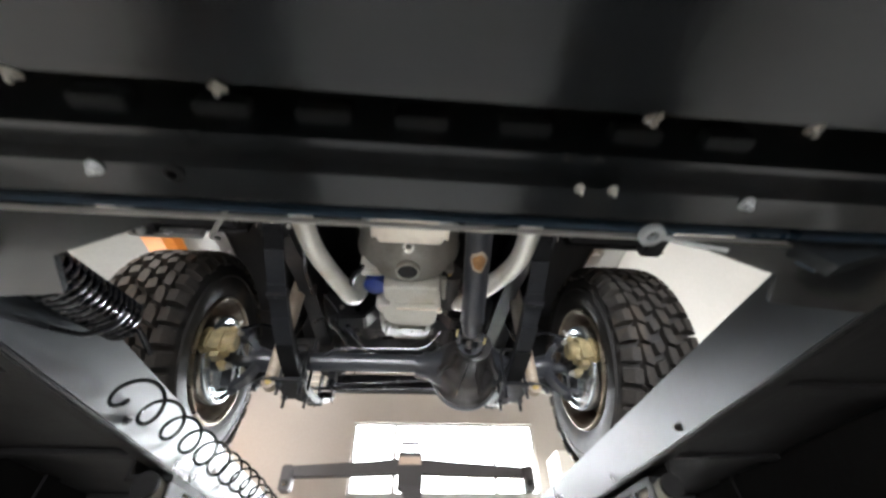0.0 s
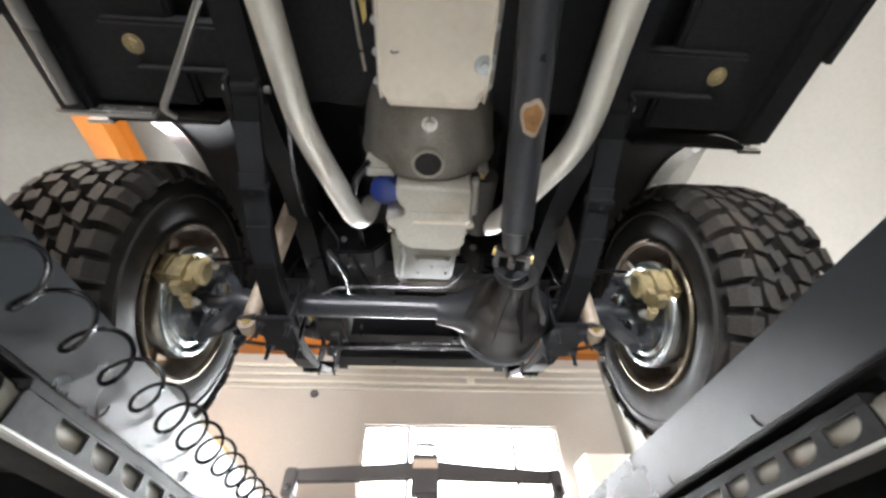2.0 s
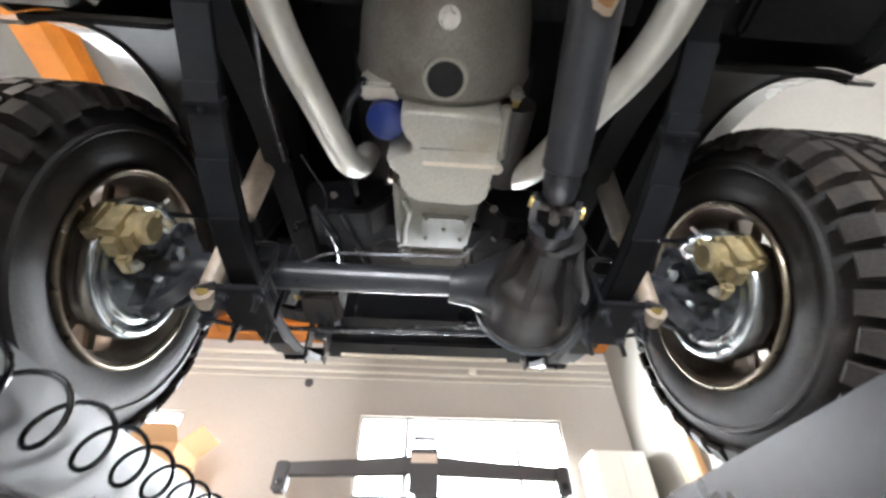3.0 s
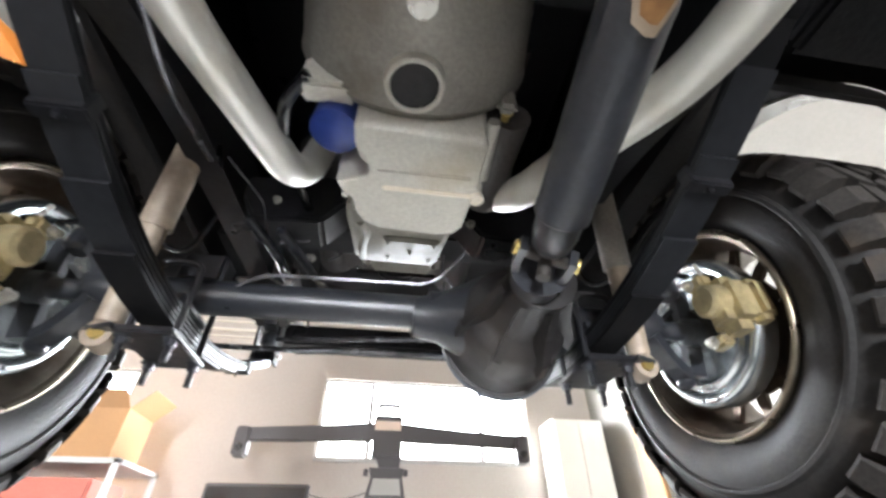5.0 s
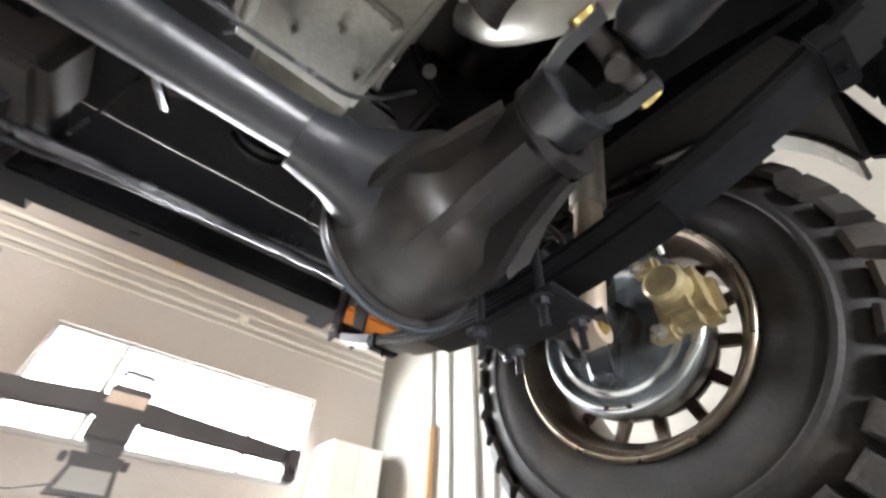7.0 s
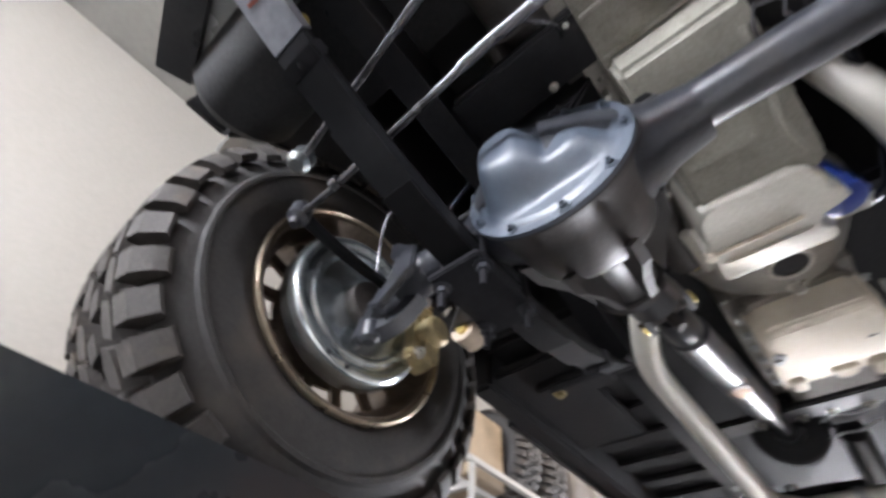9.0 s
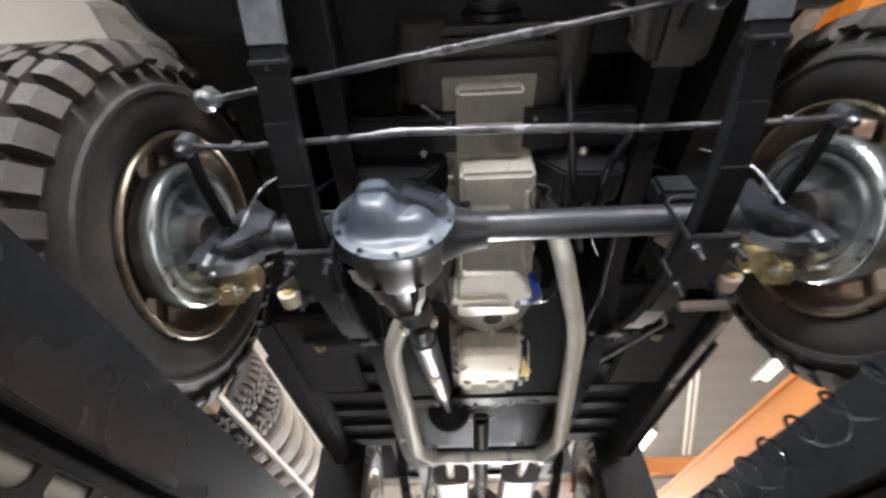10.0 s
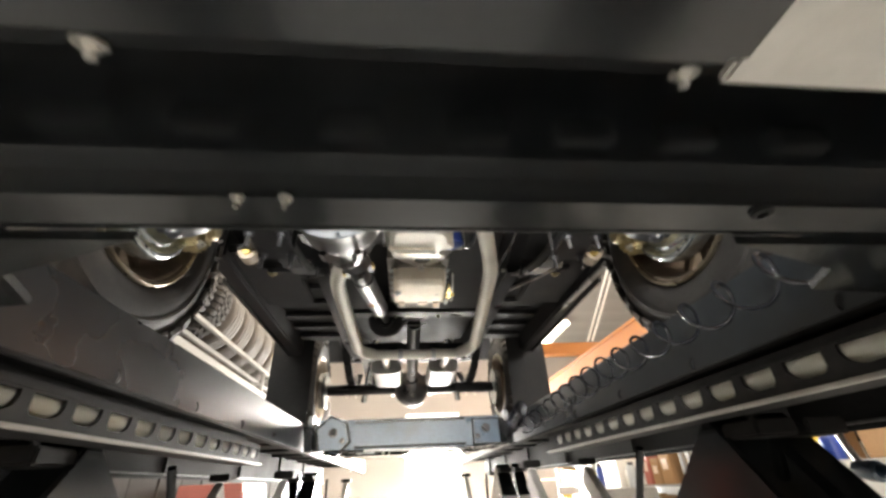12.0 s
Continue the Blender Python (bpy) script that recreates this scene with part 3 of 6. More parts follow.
def rolling_jack(yf, d, gap, belly, face, rear_bolts, front_bolts, label):
    """A bridge jack between the runways. yf: its face towards the axle; d: the way from the face into the jack; gap: where the second beam starts."""
    J = thing("rolling_jack", (0, yf + d * 0.2, 1.49), label, "rolling jack", "rolling jacks")

    def by(name, a, b, x0, x1, z0, z1, m="jack", bevel=0.006, lab=""):
        ya, yb = sorted((yf + d * a, yf + d * b))
        return part(name, boxed(x0, x1, ya, yb, z0, z1, bevel), m, J, lab)
    by("front_beam", 0.003, 0.075, -0.5, 0.5, 1.488, 1.655, bevel=0.02)
    by("face_plate", -0.004, 0.003, -0.49, 0.49, 1.5, 1.65, face, 0.002, "painted face of the jack beam")
    by("top_plate", 0.075, gap, -0.47, 0.47, 1.6, 1.612, bevel=0.002)
    by("rear_beam", gap, gap + 0.09, -0.5, 0.5, 1.49, 1.655, bevel=0.02)
    by("belly_plate", gap + 0.02, 0.46, *belly, 1.48, 1.488, bevel=0.003)
    by("scissor_housing", gap + 0.09, 0.45, belly[0] + 0.03, belly[1] - 0.03, 1.488, 1.64)
    # Pale pads stand in for the bright reflections in the gap.
    for x in (-0.32, -0.21, -0.115, -0.02, 0.085, 0.2, 0.3):
        by("slot_glint", gap - 0.028, gap - 0.014, x - 0.026, x + 0.026, 1.575, 1.599, "galv", 0.002, "pale pad put in for a bright reflection")
    # face frame and end brackets
    by("face_rail", -0.006, 0.0, -0.3, 0.3, 1.63, 1.645, bevel=0.002)
    by("face_rail", -0.006, 0.0, -0.3, 0.3, 1.505, 1.52, bevel=0.002)
    for sx in (-1, 1):
        c = sx * 0.41
        if sx > 0:
            hexa = [(math.cos(t), math.sin(t)) for t in np.linspace(0.3, 0.3 + 2 * math.pi, 7)[:-1]]
        else:
            hexa = [(0.75, 0.62), (-0.85, 0.62), (-0.85, -0.62), (0.75, -0.62)]
        back = plate(bmesh.new(), [(c + 0.1 * u, 1.57 + 0.108 * v) for u, v in hexa], *sorted((yf - d * 0.018, yf - d * 0.002)), "y")
        part("bracket_back", back, "jack", J, "black edge of the bracket", smooth=0)
        b = plate(bmesh.new(), [(c + 0.085 * u, 1.57 + 0.093 * v) for u, v in hexa], *sorted((yf - d * 0.028, yf - d * 0.0182)), "y")
        br = part("end_bracket", b, face, J, smooth=0)
        part("bracket_bolt", hexbolt(bmesh.new(), (c, yf - d * 0.028, 1.585), (0, -d, 0), 0.016, 0.02), "black", br)
        part("bracket_bolt", hexbolt(bmesh.new(), (c - sx * 0.05, yf - d * 0.028, 1.545), (0, -d, 0), 0.01, 0.016), "black", br)
        by("carriage", 0.02, 0.4, *sorted((sx * 0.5, sx * 0.532)), 1.52, 1.64)
        by("stop", -0.02, 0.06, *sorted((sx * 0.5, sx * 0.54)), 1.5, 1.6)
        far = 1.3 if sx * d > 0 else 1.0
        gus = [(sx * gx, yf - d * gy * far) for gx, gy in ((0.24, 0.004), (0.375, 0.05), (0.4, 0.098), (0.54, 0.112), (0.54, 0.004))]
        b = plate(bmesh.new(), gus, 1.492, 1.5, "z")
        bmesh.ops.recalc_face_normals(b, faces=list(b.faces))
        part("end_gusset", b, "jack", J, "black triangular end gusset", smooth=0)
        by("carriage_nose", -0.108, -0.022, *sorted((sx * 0.505, sx * 0.54)), 1.5, 1.6)
        for a in (0.06, 0.34):
            part("roller", cyl(bmesh.new(), (sx * 0.532, yf + d * a, 1.655), (sx * 0.556, yf + d * a, 1.655), 0.03), "galv", J, "steel roller")
        by("roller_ledge", 0.0, 0.42, *sorted((sx * 0.532, sx * 0.5595)), 1.612, 1.624, bevel=0.001)
    for x in rear_bolts:
        part("bolt", hexbolt(bmesh.new(), (x, yf + d * (gap + 0.007), 1.492), (0, -0.6 * d, -1), 0.0046, 0.004), "bolt", J, "bright hex bolt")
    for x in front_bolts:
        part("bolt", hexbolt(bmesh.new(), (x, yf + d * 0.05, 1.488), (0, 0, -1), 0.0045, 0.005), "galv", J)
    for x in (0.145, 0.116):
        part("bolt", hexbolt(bmesh.new(), (x, yf + d * 0.056, 1.488), (0, 0, -1), 0.003, 0.005), "bolt", J)
    part("weld_nut", lathe(bmesh.new(), [(0, 0.004), (0, 0.0075), (0.004, 0.0075), (0.005, 0.004)], (-0.217, yf + d * 0.049, 1.489), (0, 0, -1), 16), "channel", J)
    # Pale plate added where the beam's underside reflects brightly.
    if face == "jack":
        part("reflection_plate", boxed(-0.49, -0.105, yf + d * 0.156, yf + d * 0.3, 1.4815, 1.4885, 0.002), "pale_plate", J, "pale grey plate put under the beam for its reflection")
    if face == "jack_blue":
        # Thin strip, paler than the face, along its lower edge.
        by("edge_strip", -0.0066, -0.0036, -0.49, 0.49, 1.492, 1.4992, "pale_plate", 0.001, "thin pale strip along the lower edge")
        eye = part("lifting_eye", lathe(bmesh.new(), [(-0.003, 0.006), (-0.003, 0.012), (0.003, 0.012), (0.003, 0.006), (-0.003, 0.006)], (0.202, yf - 0.008, 1.4855), (0, 0, 1), 20), "galv", J, "bare steel eye")
        part("eye_rod", tubed([(0.213, yf - 0.006, 1.4855), (0.25, yf + 0.002, 1.4845), (0.287, yf + 0.008, 1.4855)], 0.0026, 0.02, 8), "galv", eye)
    return J


rolling_jack(-1.362, -1, 0.115, (-0.4, 0.4), "jack_blue", (-0.295, -0.162, 0.152, 0.281), (-0.276, 0.271), "slate-blue rolling bridge jack between the lift runways")
rolling_jack(0.786, 1, 0.148, (-0.11, 0.4), "jack", (0.172, -0.092), (), "dark rolling bridge jack at the front of the lift")

# coiled air hose along the driver-side runway
H = thing("air_hose", (-0.525, 0.0, 1.58), "black coiled air hose hung along the lift runway", "air hose")
pts = []
y = -0.9
while y < 2.1:
    r = 0.034 - 0.003 * math.sin(y * 7)
    turn = -2 * math.pi * (y + 0.593) / 0.099 - math.pi / 2
    pts.append((-0.515 + r * math.cos(turn), y, 1.563 + 0.045 * min(y + 0.45, 0.4) + r * math.sin(turn)))
    y += 0.099 / 22
part("stretched_coil", sweep(bmesh.new(), pts, ring(0.0037, 8)), "hose", H)
pts = []
for i in range(15 * 20):
    t = 2 * math.pi * i / 20
    pts.append((-0.522 + 0.028 * math.cos(t), -1.19 + i / 300 * 0.22, 1.575 + 0.05 * (i / 300) + 0.034 * math.sin(t)))
pts.append((-0.495, -0.905, 1.6))
part("gathered_coil", sweep(bmesh.new(), pts, ring(0.005, 8)), "hose", H)
part("hook", tubed([(-0.559, -1.05, 1.56), (-0.5, -1.05, 1.548), (-0.47, -1.05, 1.57), (-0.465, -1.05, 1.59)], 0.004, 0.02, 8), "black", H)

# ---- the truck on the lift ----
XC, AZ = -0.03, 2.07
AY, TZ = 0.032, 2.086
RY = -2.68
T = thing("truck", (XC, -1.3, DECK), "black four-wheel-drive truck raised on the lift, seen from below", "truck")


def X(s, d):
    return XC + s * d


def span(s, a, b):
    return sorted((X(s, a), X(s, b)))


# -- tyre and wheel, built about the origin; +x points outboard --
TR, TW = 0.46, 0.29
WY, WZ = 0.035, 2.09


def tyre_mesh():
    b = bmesh.new()
    lathe(b, [(0.03, 0.25), (0.008, 0.263), (-0.006, 0.29), (-0.012, 0.325), (-0.006, 0.37), (0.01, 0.402), (0.03, 0.42), (0.07, 0.428), (TW / 2, 0.43),
              (TW - 0.07, 0.428), (TW - 0.03, 0.42), (TW - 0.01, 0.402), (TW + 0.006, 0.37), (TW + 0.012, 0.325), (TW + 0.004, 0.29), (TW - 0.012, 0.263), (TW - 0.03, 0.25)], (0, 0, 0), (1, 0, 0), 72)
    # raised sidewall ring
    lathe(b, [(-0.009, 0.352), (-0.0135, 0.356), (-0.0125, 0.364), (-0.006, 0.37)], (0, 0, 0), (1, 0, 0), 72)
    return b


def lug_mesh(rnd):
    b = bmesh.new()
    n = 38
    step = 2 * math.pi / n

    def P(h, r, a):
        return b.verts.new((h, r * math.cos(a), r * math.sin(a)))

    def block(poly, r0, r1, cut):
        """poly: (along, angle) corners; tapers by cut towards its top."""
        ch, ca = sum(h for h, a in poly) / len(poly), sum(a for h, a in poly) / len(poly)
        low = [P(h, r0, a) for h, a in poly]
        top = [P(ch + (h - ch) * cut, r1, ca + (a - ca) * cut) for h, a in poly]
        b.faces.new(top)
        for i in range(len(poly)):
            j = (i + 1) % len(poly)
            b.faces.new((low[i], low[j], top[j], top[i]))
    for i in range(n):
        a = i * step
        for h, off, w, lean in ((0.074, 0.5, 0.0205, 0.2), (0.121, 0.05, 0.0205, -0.16), (0.168, 0.55, 0.0205, 0.16), (0.215, 0.1, 0.0205, -0.2)):
            j = a + (off + rnd.uniform(-0.07, 0.07)) * step
            g = (0.4 + rnd.uniform(-0.03, 0.02)) * step
            poly = [(h - w, j - g - lean * step), (h + w * 0.6, j - g), (h + w, j + g * 0.2), (h + w, j + g + lean * step), (h - w * 0.5, j + g), (h - w, j - g * 0.3)]
            block(poly, 0.426, TR + rnd.uniform(-0.002, 0.001), 0.86)
        # shoulder blocks turn down the side
        for side in (0, 1):
            a0, a1 = a + (0.1 + 0.45 * side) * step, a + (0.86 + 0.45 * side) * step
            long = (i + side) % 2
            hh = [(0.046, TR - 0.001), (0.018, TR - 0.007), (-0.001, 0.43), (-0.009, 0.41 if long else 0.42)]
            base = [(0.05, 0.424), (0.02, 0.415), (0.012, 0.408), (-0.002, 0.4 if long else 0.411)]
            if side:
                hh, base = [(TW - h, r) for h, r in hh], [(TW - h, r) for h, r in base]
            c = 0.005 / TR
            out = [[P(h, r, a0 + c) for h, r in hh], [P(h, r, a1 - c) for h, r in hh]]
            inn = [[P(h, r, a0) for h, r in base], [P(h, r, a1) for h, r in base]]
            for k in range(3):
                b.faces.new((out[0][k], out[0][k + 1], out[1][k + 1], out[1][k]))
                b.faces.new((inn[0][k], inn[0][k + 1], out[0][k + 1], out[0][k]))
                b.faces.new((inn[1][k], inn[1][k + 1], out[1][k + 1], out[1][k]))
            for k in (0, 3):
                b.faces.new((inn[0][k], inn[1][k], out[1][k], out[0][k]))
    return b


def rim_mesh():
    b = bmesh.new()
    lathe(b, [(0.0, 0.237), (0.02, 0.233), (0.045, 0.215), (0.19, 0.212), (0.24, 0.222), (0.275, 0.236), (0.29, 0.246), (0.292, 0.24), (0.275, 0.229), (0.24, 0.214), (0.19, 0.206), (0.05, 0.208), (0.03, 0.224), (0.004, 0.23), (0.0, 0.237)], (0, 0, 0), (1, 0, 0), 64)
    bmesh.ops.scale(b, vec=(1, 1.06, 1.06), verts=b.verts)
    return b


def lip_mesh():
    b = lathe(bmesh.new(), [(0.006, 0.238), (-0.004, 0.239), (-0.008, 0.242), (-0.008, 0.245), (-0.004, 0.2485), (0.004, 0.25), (0.008, 0.246), (0.006, 0.238)], (0, 0, 0), (1, 0, 0), 72)
    bmesh.ops.scale(b, vec=(1, 1.06, 1.06), verts=b.verts)
    return b


def wheel_disc_mesh():
    b = bmesh.new()
    lathe(b, [(0.1, 0.05), (0.1, 0.085), (0.115, 0.11), (0.112, 0.148), (0.122, 0.148), (0.127, 0.108), (0.112, 0.08), (0.112, 0.05), (0.1, 0.05)], (0, 0, 0), (1, 0, 0), 56)
    bmesh.ops.scale(b, vec=(1, 1.06, 1.06), verts=b.verts)
    return b


def spoke_mesh():
    b = bmesh.new()
    w = 0.135 * 2 * math.pi / 14
    plate(b, [(0.15, -0.15 * w * 1.5), (0.15, 0.15 * w * 1.5), (0.222, 0.22 * w * 0.8), (0.222, -0.22 * w * 0.8)], 0.104, 0.118, "x")
    return b


WORLD0 = Vector()
rnd = random.Random(4)
TYRE = mesh_of("tyre", tyre_mesh(), M["rubber"], WORLD0)
LUGS = mesh_of("tread", lug_mesh(rnd), M["tread"], WORLD0, 25)
RIM = mesh_of("wheel", rim_mesh(), M["chrome"], WORLD0, 40)
LIP = mesh_of("rim_lip", lip_mesh(), M["lip"], WORLD0, 50)
SPOKE = mesh_of("spoke", spoke_mesh(), M["chrome"], WORLD0, 0)
DISC = mesh_of("wheel_disc", wheel_disc_mesh(), M["chrome"], WORLD0, 30)


def wheel(s, y, spin):
    at = Vector((X(s, 0.782), y, WZ)) - WORLD[T]
    turn = Matrix.Rotation(radians(spin), 4, "X")
    m = Matrix.Translation(at) @ (Matrix.Rotation(math.pi, 4, "Z") if s < 0 else Matrix.Identity(4)) @ turn
    w = new("wheel", RIM)
    w.parent, w.matrix_basis = T, m
    tagged(w, "brown dulled steel wheel with a ring of slots")
    for nm, me, lab in (("tyre", TYRE, "chunky black mud-terrain tyre"), ("tread", LUGS, "dusty lugged tread"), ("wheel_disc", DISC, "dulled slotted wheel disc"), ("rim_lip", LIP, "tan rolled rim lip")):
        o = new(nm, me)
        o.parent = w
        tagged(o, lab)
    for k in range(14):
        o = new("spoke", SPOKE)
        o.parent, o.matrix_basis = w, Matrix.Rotation(2 * math.pi * k / 14, 4, "X")
    return w


for s in (-1, 1):
    wheel(s, WY, 17 if s > 0 else 52)
    wheel(s, RY, 33)

# -- front axle --
b = cyl(bmesh.new(), (X(-1, 0.66), AY, TZ), (0.05, AY, TZ), 0.039, seg=28)
cyl(b, (0.4, AY, TZ), (X(1, 0.66), AY, TZ), 0.039, seg=28)
lathe(b, [(0, 0.039), (0.0, 0.046), (0.02, 0.05), (0.06, 0.058), (0.1, 0.078), (0.14, 0.1), (0.2, 0.124)], (0.01, AY, TZ - 0.012), (1, 0, 0), 28)
lathe(b, [(0, 0.039), (0.0, 0.046), (0.02, 0.055), (0.06, 0.085), (0.1, 0.1)], (0.42, AY, TZ - 0.006), (-1, 0, 0), 28)
AX = part("front_axle", b, "axle", T, "satin black front axle tube")
DX, DZ = 0.235, 2.056
b = lathe(bmesh.new(), [(0.098, 0.0), (0.098, 0.136), (0.075, 0.137), (0.068, 0.132), (0.03, 0.13), (-0.01, 0.125), (-0.045, 0.118), (-0.06, 0.11), (-0.068, 0.09), (-0.085, 0.072), (-0.15, 0.064), (-0.195, 0.058), (-0.2, 0.066), (-0.214, 0.066), (-0.218, 0.05), (-0.22, 0.0)], (DX, 0, DZ), (-0.02, 1, 0.06), 32)
DH = part("differential_housing", b, "diffcast", AX, "dusty brown cast differential housing", smooth=50)
for k in range(4):
    a = radians(-165 + k * 48)
    g = plate(bmesh.new(), [(0.1, -0.03), (0.137, -0.01), (0.131, -0.06), (0.098, -0.12), (0.074, -0.192), (0.05, -0.1)], -0.009, 0.009, "z")
    bmesh.ops.transform(g, verts=g.verts, matrix=Matrix.Translation((DX, 0, DZ - 0.006)) @ Matrix.Rotation(-a, 4, "Y"))
    part("casting_gusset", g, "diffcast", DH, smooth=0)
part("housing_flange", lathe(bmesh.new(), [(0.086, 0.13), (0.086, 0.147), (0.098, 0.147), (0.098, 0.13)], (DX, 0, DZ), (0, 1, 0.05), 40), "diffcast", DH)


def cover_height(u, v):
    """A tall rounded dome to one side that runs over into a lower one."""
    def bell(x):
        x = min(1.0, max(0.0, 1.25 * (1 - x)))
        return x * x * (3 - 2 * x)
    tall = bell((abs((u - 0.042) / 0.07) ** 3 + abs((v - 0.004) / 0.1) ** 3) ** 0.55)
    low = bell((abs((u + 0.02) / 0.092) ** 3 + abs((v + 0.032) / 0.056) ** 3) ** 0.6)
    top = max(tall, 0.0)
    return 0.07 * top + 0.034 * low * (1 - top)


b = bmesh.new()
rings, N_ = [], 64
for k in range(25):
    r = 0.146 * k / 24
    rings.append([b.verts.new((DX + r * math.cos(2 * math.pi * i / N_), 0.106 + cover_height(r * math.cos(2 * math.pi * i / N_), r * math.sin(2 * math.pi * i / N_)) + (0.004 if r < 0.122 else 0.0), DZ + r * math.sin(2 * math.pi * i / N_))) for i in range(N_ if k else 1)])
for u, v in zip(rings, rings[1:]):
    for i in range(N_):
        f = list(dict.fromkeys([u[i % len(u)], u[(i + 1) % len(u)], v[(i + 1) % N_], v[i]]))
        b.faces.new(f)
back = [b.verts.new((w.co.x, 0.098, w.co.z)) for w in rings[-1]]
for i in range(N_):
    b.faces.new((rings[-1][i], rings[-1][(i + 1) % N_], back[(i + 1) % N_], back[i]))
b.faces.new(back)
cv = part("differential_cover", b, "cover", AX, "glossy blue-black differential cover with a tall bulge", smooth=50)
for k in range(10):
    a = 2 * math.pi * k / 10 + 0.2
    part("cover_bolt", hexbolt(bmesh.new(), (DX + 0.134 * math.cos(a), 0.1065, DZ + 0.134 * math.sin(a)), (0, 1, 0), 0.0065, 0.008), "cover", cv)
b = lathe(bmesh.new(), [(-0.014, 0.04), (-0.014, 0.052), (0.014, 0.052), (0.014, 0.04)], (0.06, AY, TZ), (1, 0, 0), 24)
box(b, 0.046, 0.074, AY - 0.005, AY + 0.035, TZ + 0.04, TZ + 0.07, 0.004)
part("tube_clamp", b, "axle", AX)
# pinion yoke and joint
UJ = Vector((0.209, -0.3, 2.025))
b = cyl(bmesh.new(), (0.219, -0.21, 2.032), (0.214, -0.255, 2.029), 0.046, 0.052)
for dx, dz in ((-0.042, 0.012), (0.042, -0.012)):
    sweep(b, rounded([(UJ.x + dx * 0.8, -0.245, UJ.z + dz * 0.8 + 0.004), (UJ.x + dx * 1.02, -0.275, UJ.z + dz), (UJ.x + dx * 0.98, -0.318, UJ.z + dz)], 0.02), [(-0.007, -0.016), (0.007, -0.016), (0.007, 0.016), (-0.007, 0.016)], up=(dz, 0, -dx))
part("pinion_yoke", b, "axle", AX)
b = cyl(bmesh.new(), UJ + Vector((-0.044, 0, 0.013)), UJ + Vector((0.044, 0, -0.013)), 0.011, seg=14)
cyl(b, UJ + Vector((-0.013, 0, -0.044)), UJ + Vector((0.013, 0, 0.044)), 0.011, seg=14)
part("joint_cross", b, "cast", AX)
for dx, dz in ((-0.046, 0.014), (0.046, -0.014)):
    part("joint_cap", cyl(bmesh.new(), UJ + Vector((dx * 0.8, 0, dz * 0.8)), UJ + Vector((dx * 1.18, -0.002, dz * 1.18)), 0.0135, seg=16), "ybolt", AX, "brassy joint cap")
# front drive shaft
D0, D1 = Vector((0.207, -0.33, 2.028)), Vector((0.163, -0.98, 2.135))
dd = (D1 - D0).normalized()
b = lathe(bmesh.new(), [(-0.012, 0.0), (-0.012, 0.022), (0.0, 0.032), (0.03, 0.037), (0.06, 0.037), (0.066, 0.0435), (0.078, 0.0435), (0.082, 0.042), (0.62, 0.042), (0.655, 0.038), (0.66, 0.0)], D0, dd, 28)
part("front_drive_shaft", b, "axle", T, "black front drive shaft tube")
DS = [o for o in T.children if o.name.startswith("front_drive_shaft")][0]
part("slip_yoke", cyl(bmesh.new(), D0 + dd * 0.655, D0 + dd * 1.02, 0.02), "axle", DS)
pp = D0 + dd * 0.368
nrm = (Vector((0.0, 0.0, -1)) - dd * dd.dot(Vector((0, 0, -1)))).normalized()
sd = dd.cross(nrm)


def worn_patch(scale, off):
    """A ragged patch that follows the round of the shaft."""
    b = bmesh.new()
    rows = []
    for f in (0.0, 0.35, 0.7, 1.0):
        row = []
        for i in range(16):
            a = 2 * math.pi * i / 16
            u, v = f * scale * 0.026 * math.cos(a) * (1 + 0.14 * math.sin(3 * a)), f * scale * 0.041 * math.sin(a) * (1 + 0.1 * math.cos(5 * a))
            th = u / 0.042
            row.append(b.verts.new(pp + dd * v + nrm * (math.cos(th) * off) + sd * (math.sin(th) * off)))
        rows.append(row)
    for r0, r1 in zip(rows, rows[1:]):
        for i in range(16):
            b.faces.new((r0[i], r0[(i + 1) % 16], r1[(i + 1) % 16], r1[i]))
    bmesh.ops.remove_doubles(b, verts=list(b.verts), dist=1e-5)
    bmesh.ops.recalc_face_normals(b, faces=list(b.faces))
    bmesh.ops.solidify(b, geom=list(b.faces), thickness=0.001)
    return b


BPT = part("bare_patch", worn_patch(1.0, 0.0442), "shock", DS, "bare patch with a pale chipped edge")
part("rust_spot", worn_patch(0.72, 0.0456), "rust", BPT, "brown rust in the patch")

# -- springs, plates, shocks, brakes, steering, one side at a time --
def leaf_z(y):
    return 2.006 + 0.088 * (y / 0.47) ** 2 if abs(y) < 0.6 else 2.006 + 0.088 * (0.6 / 0.47) ** 2 + (abs(y) - 0.6) * 0.48


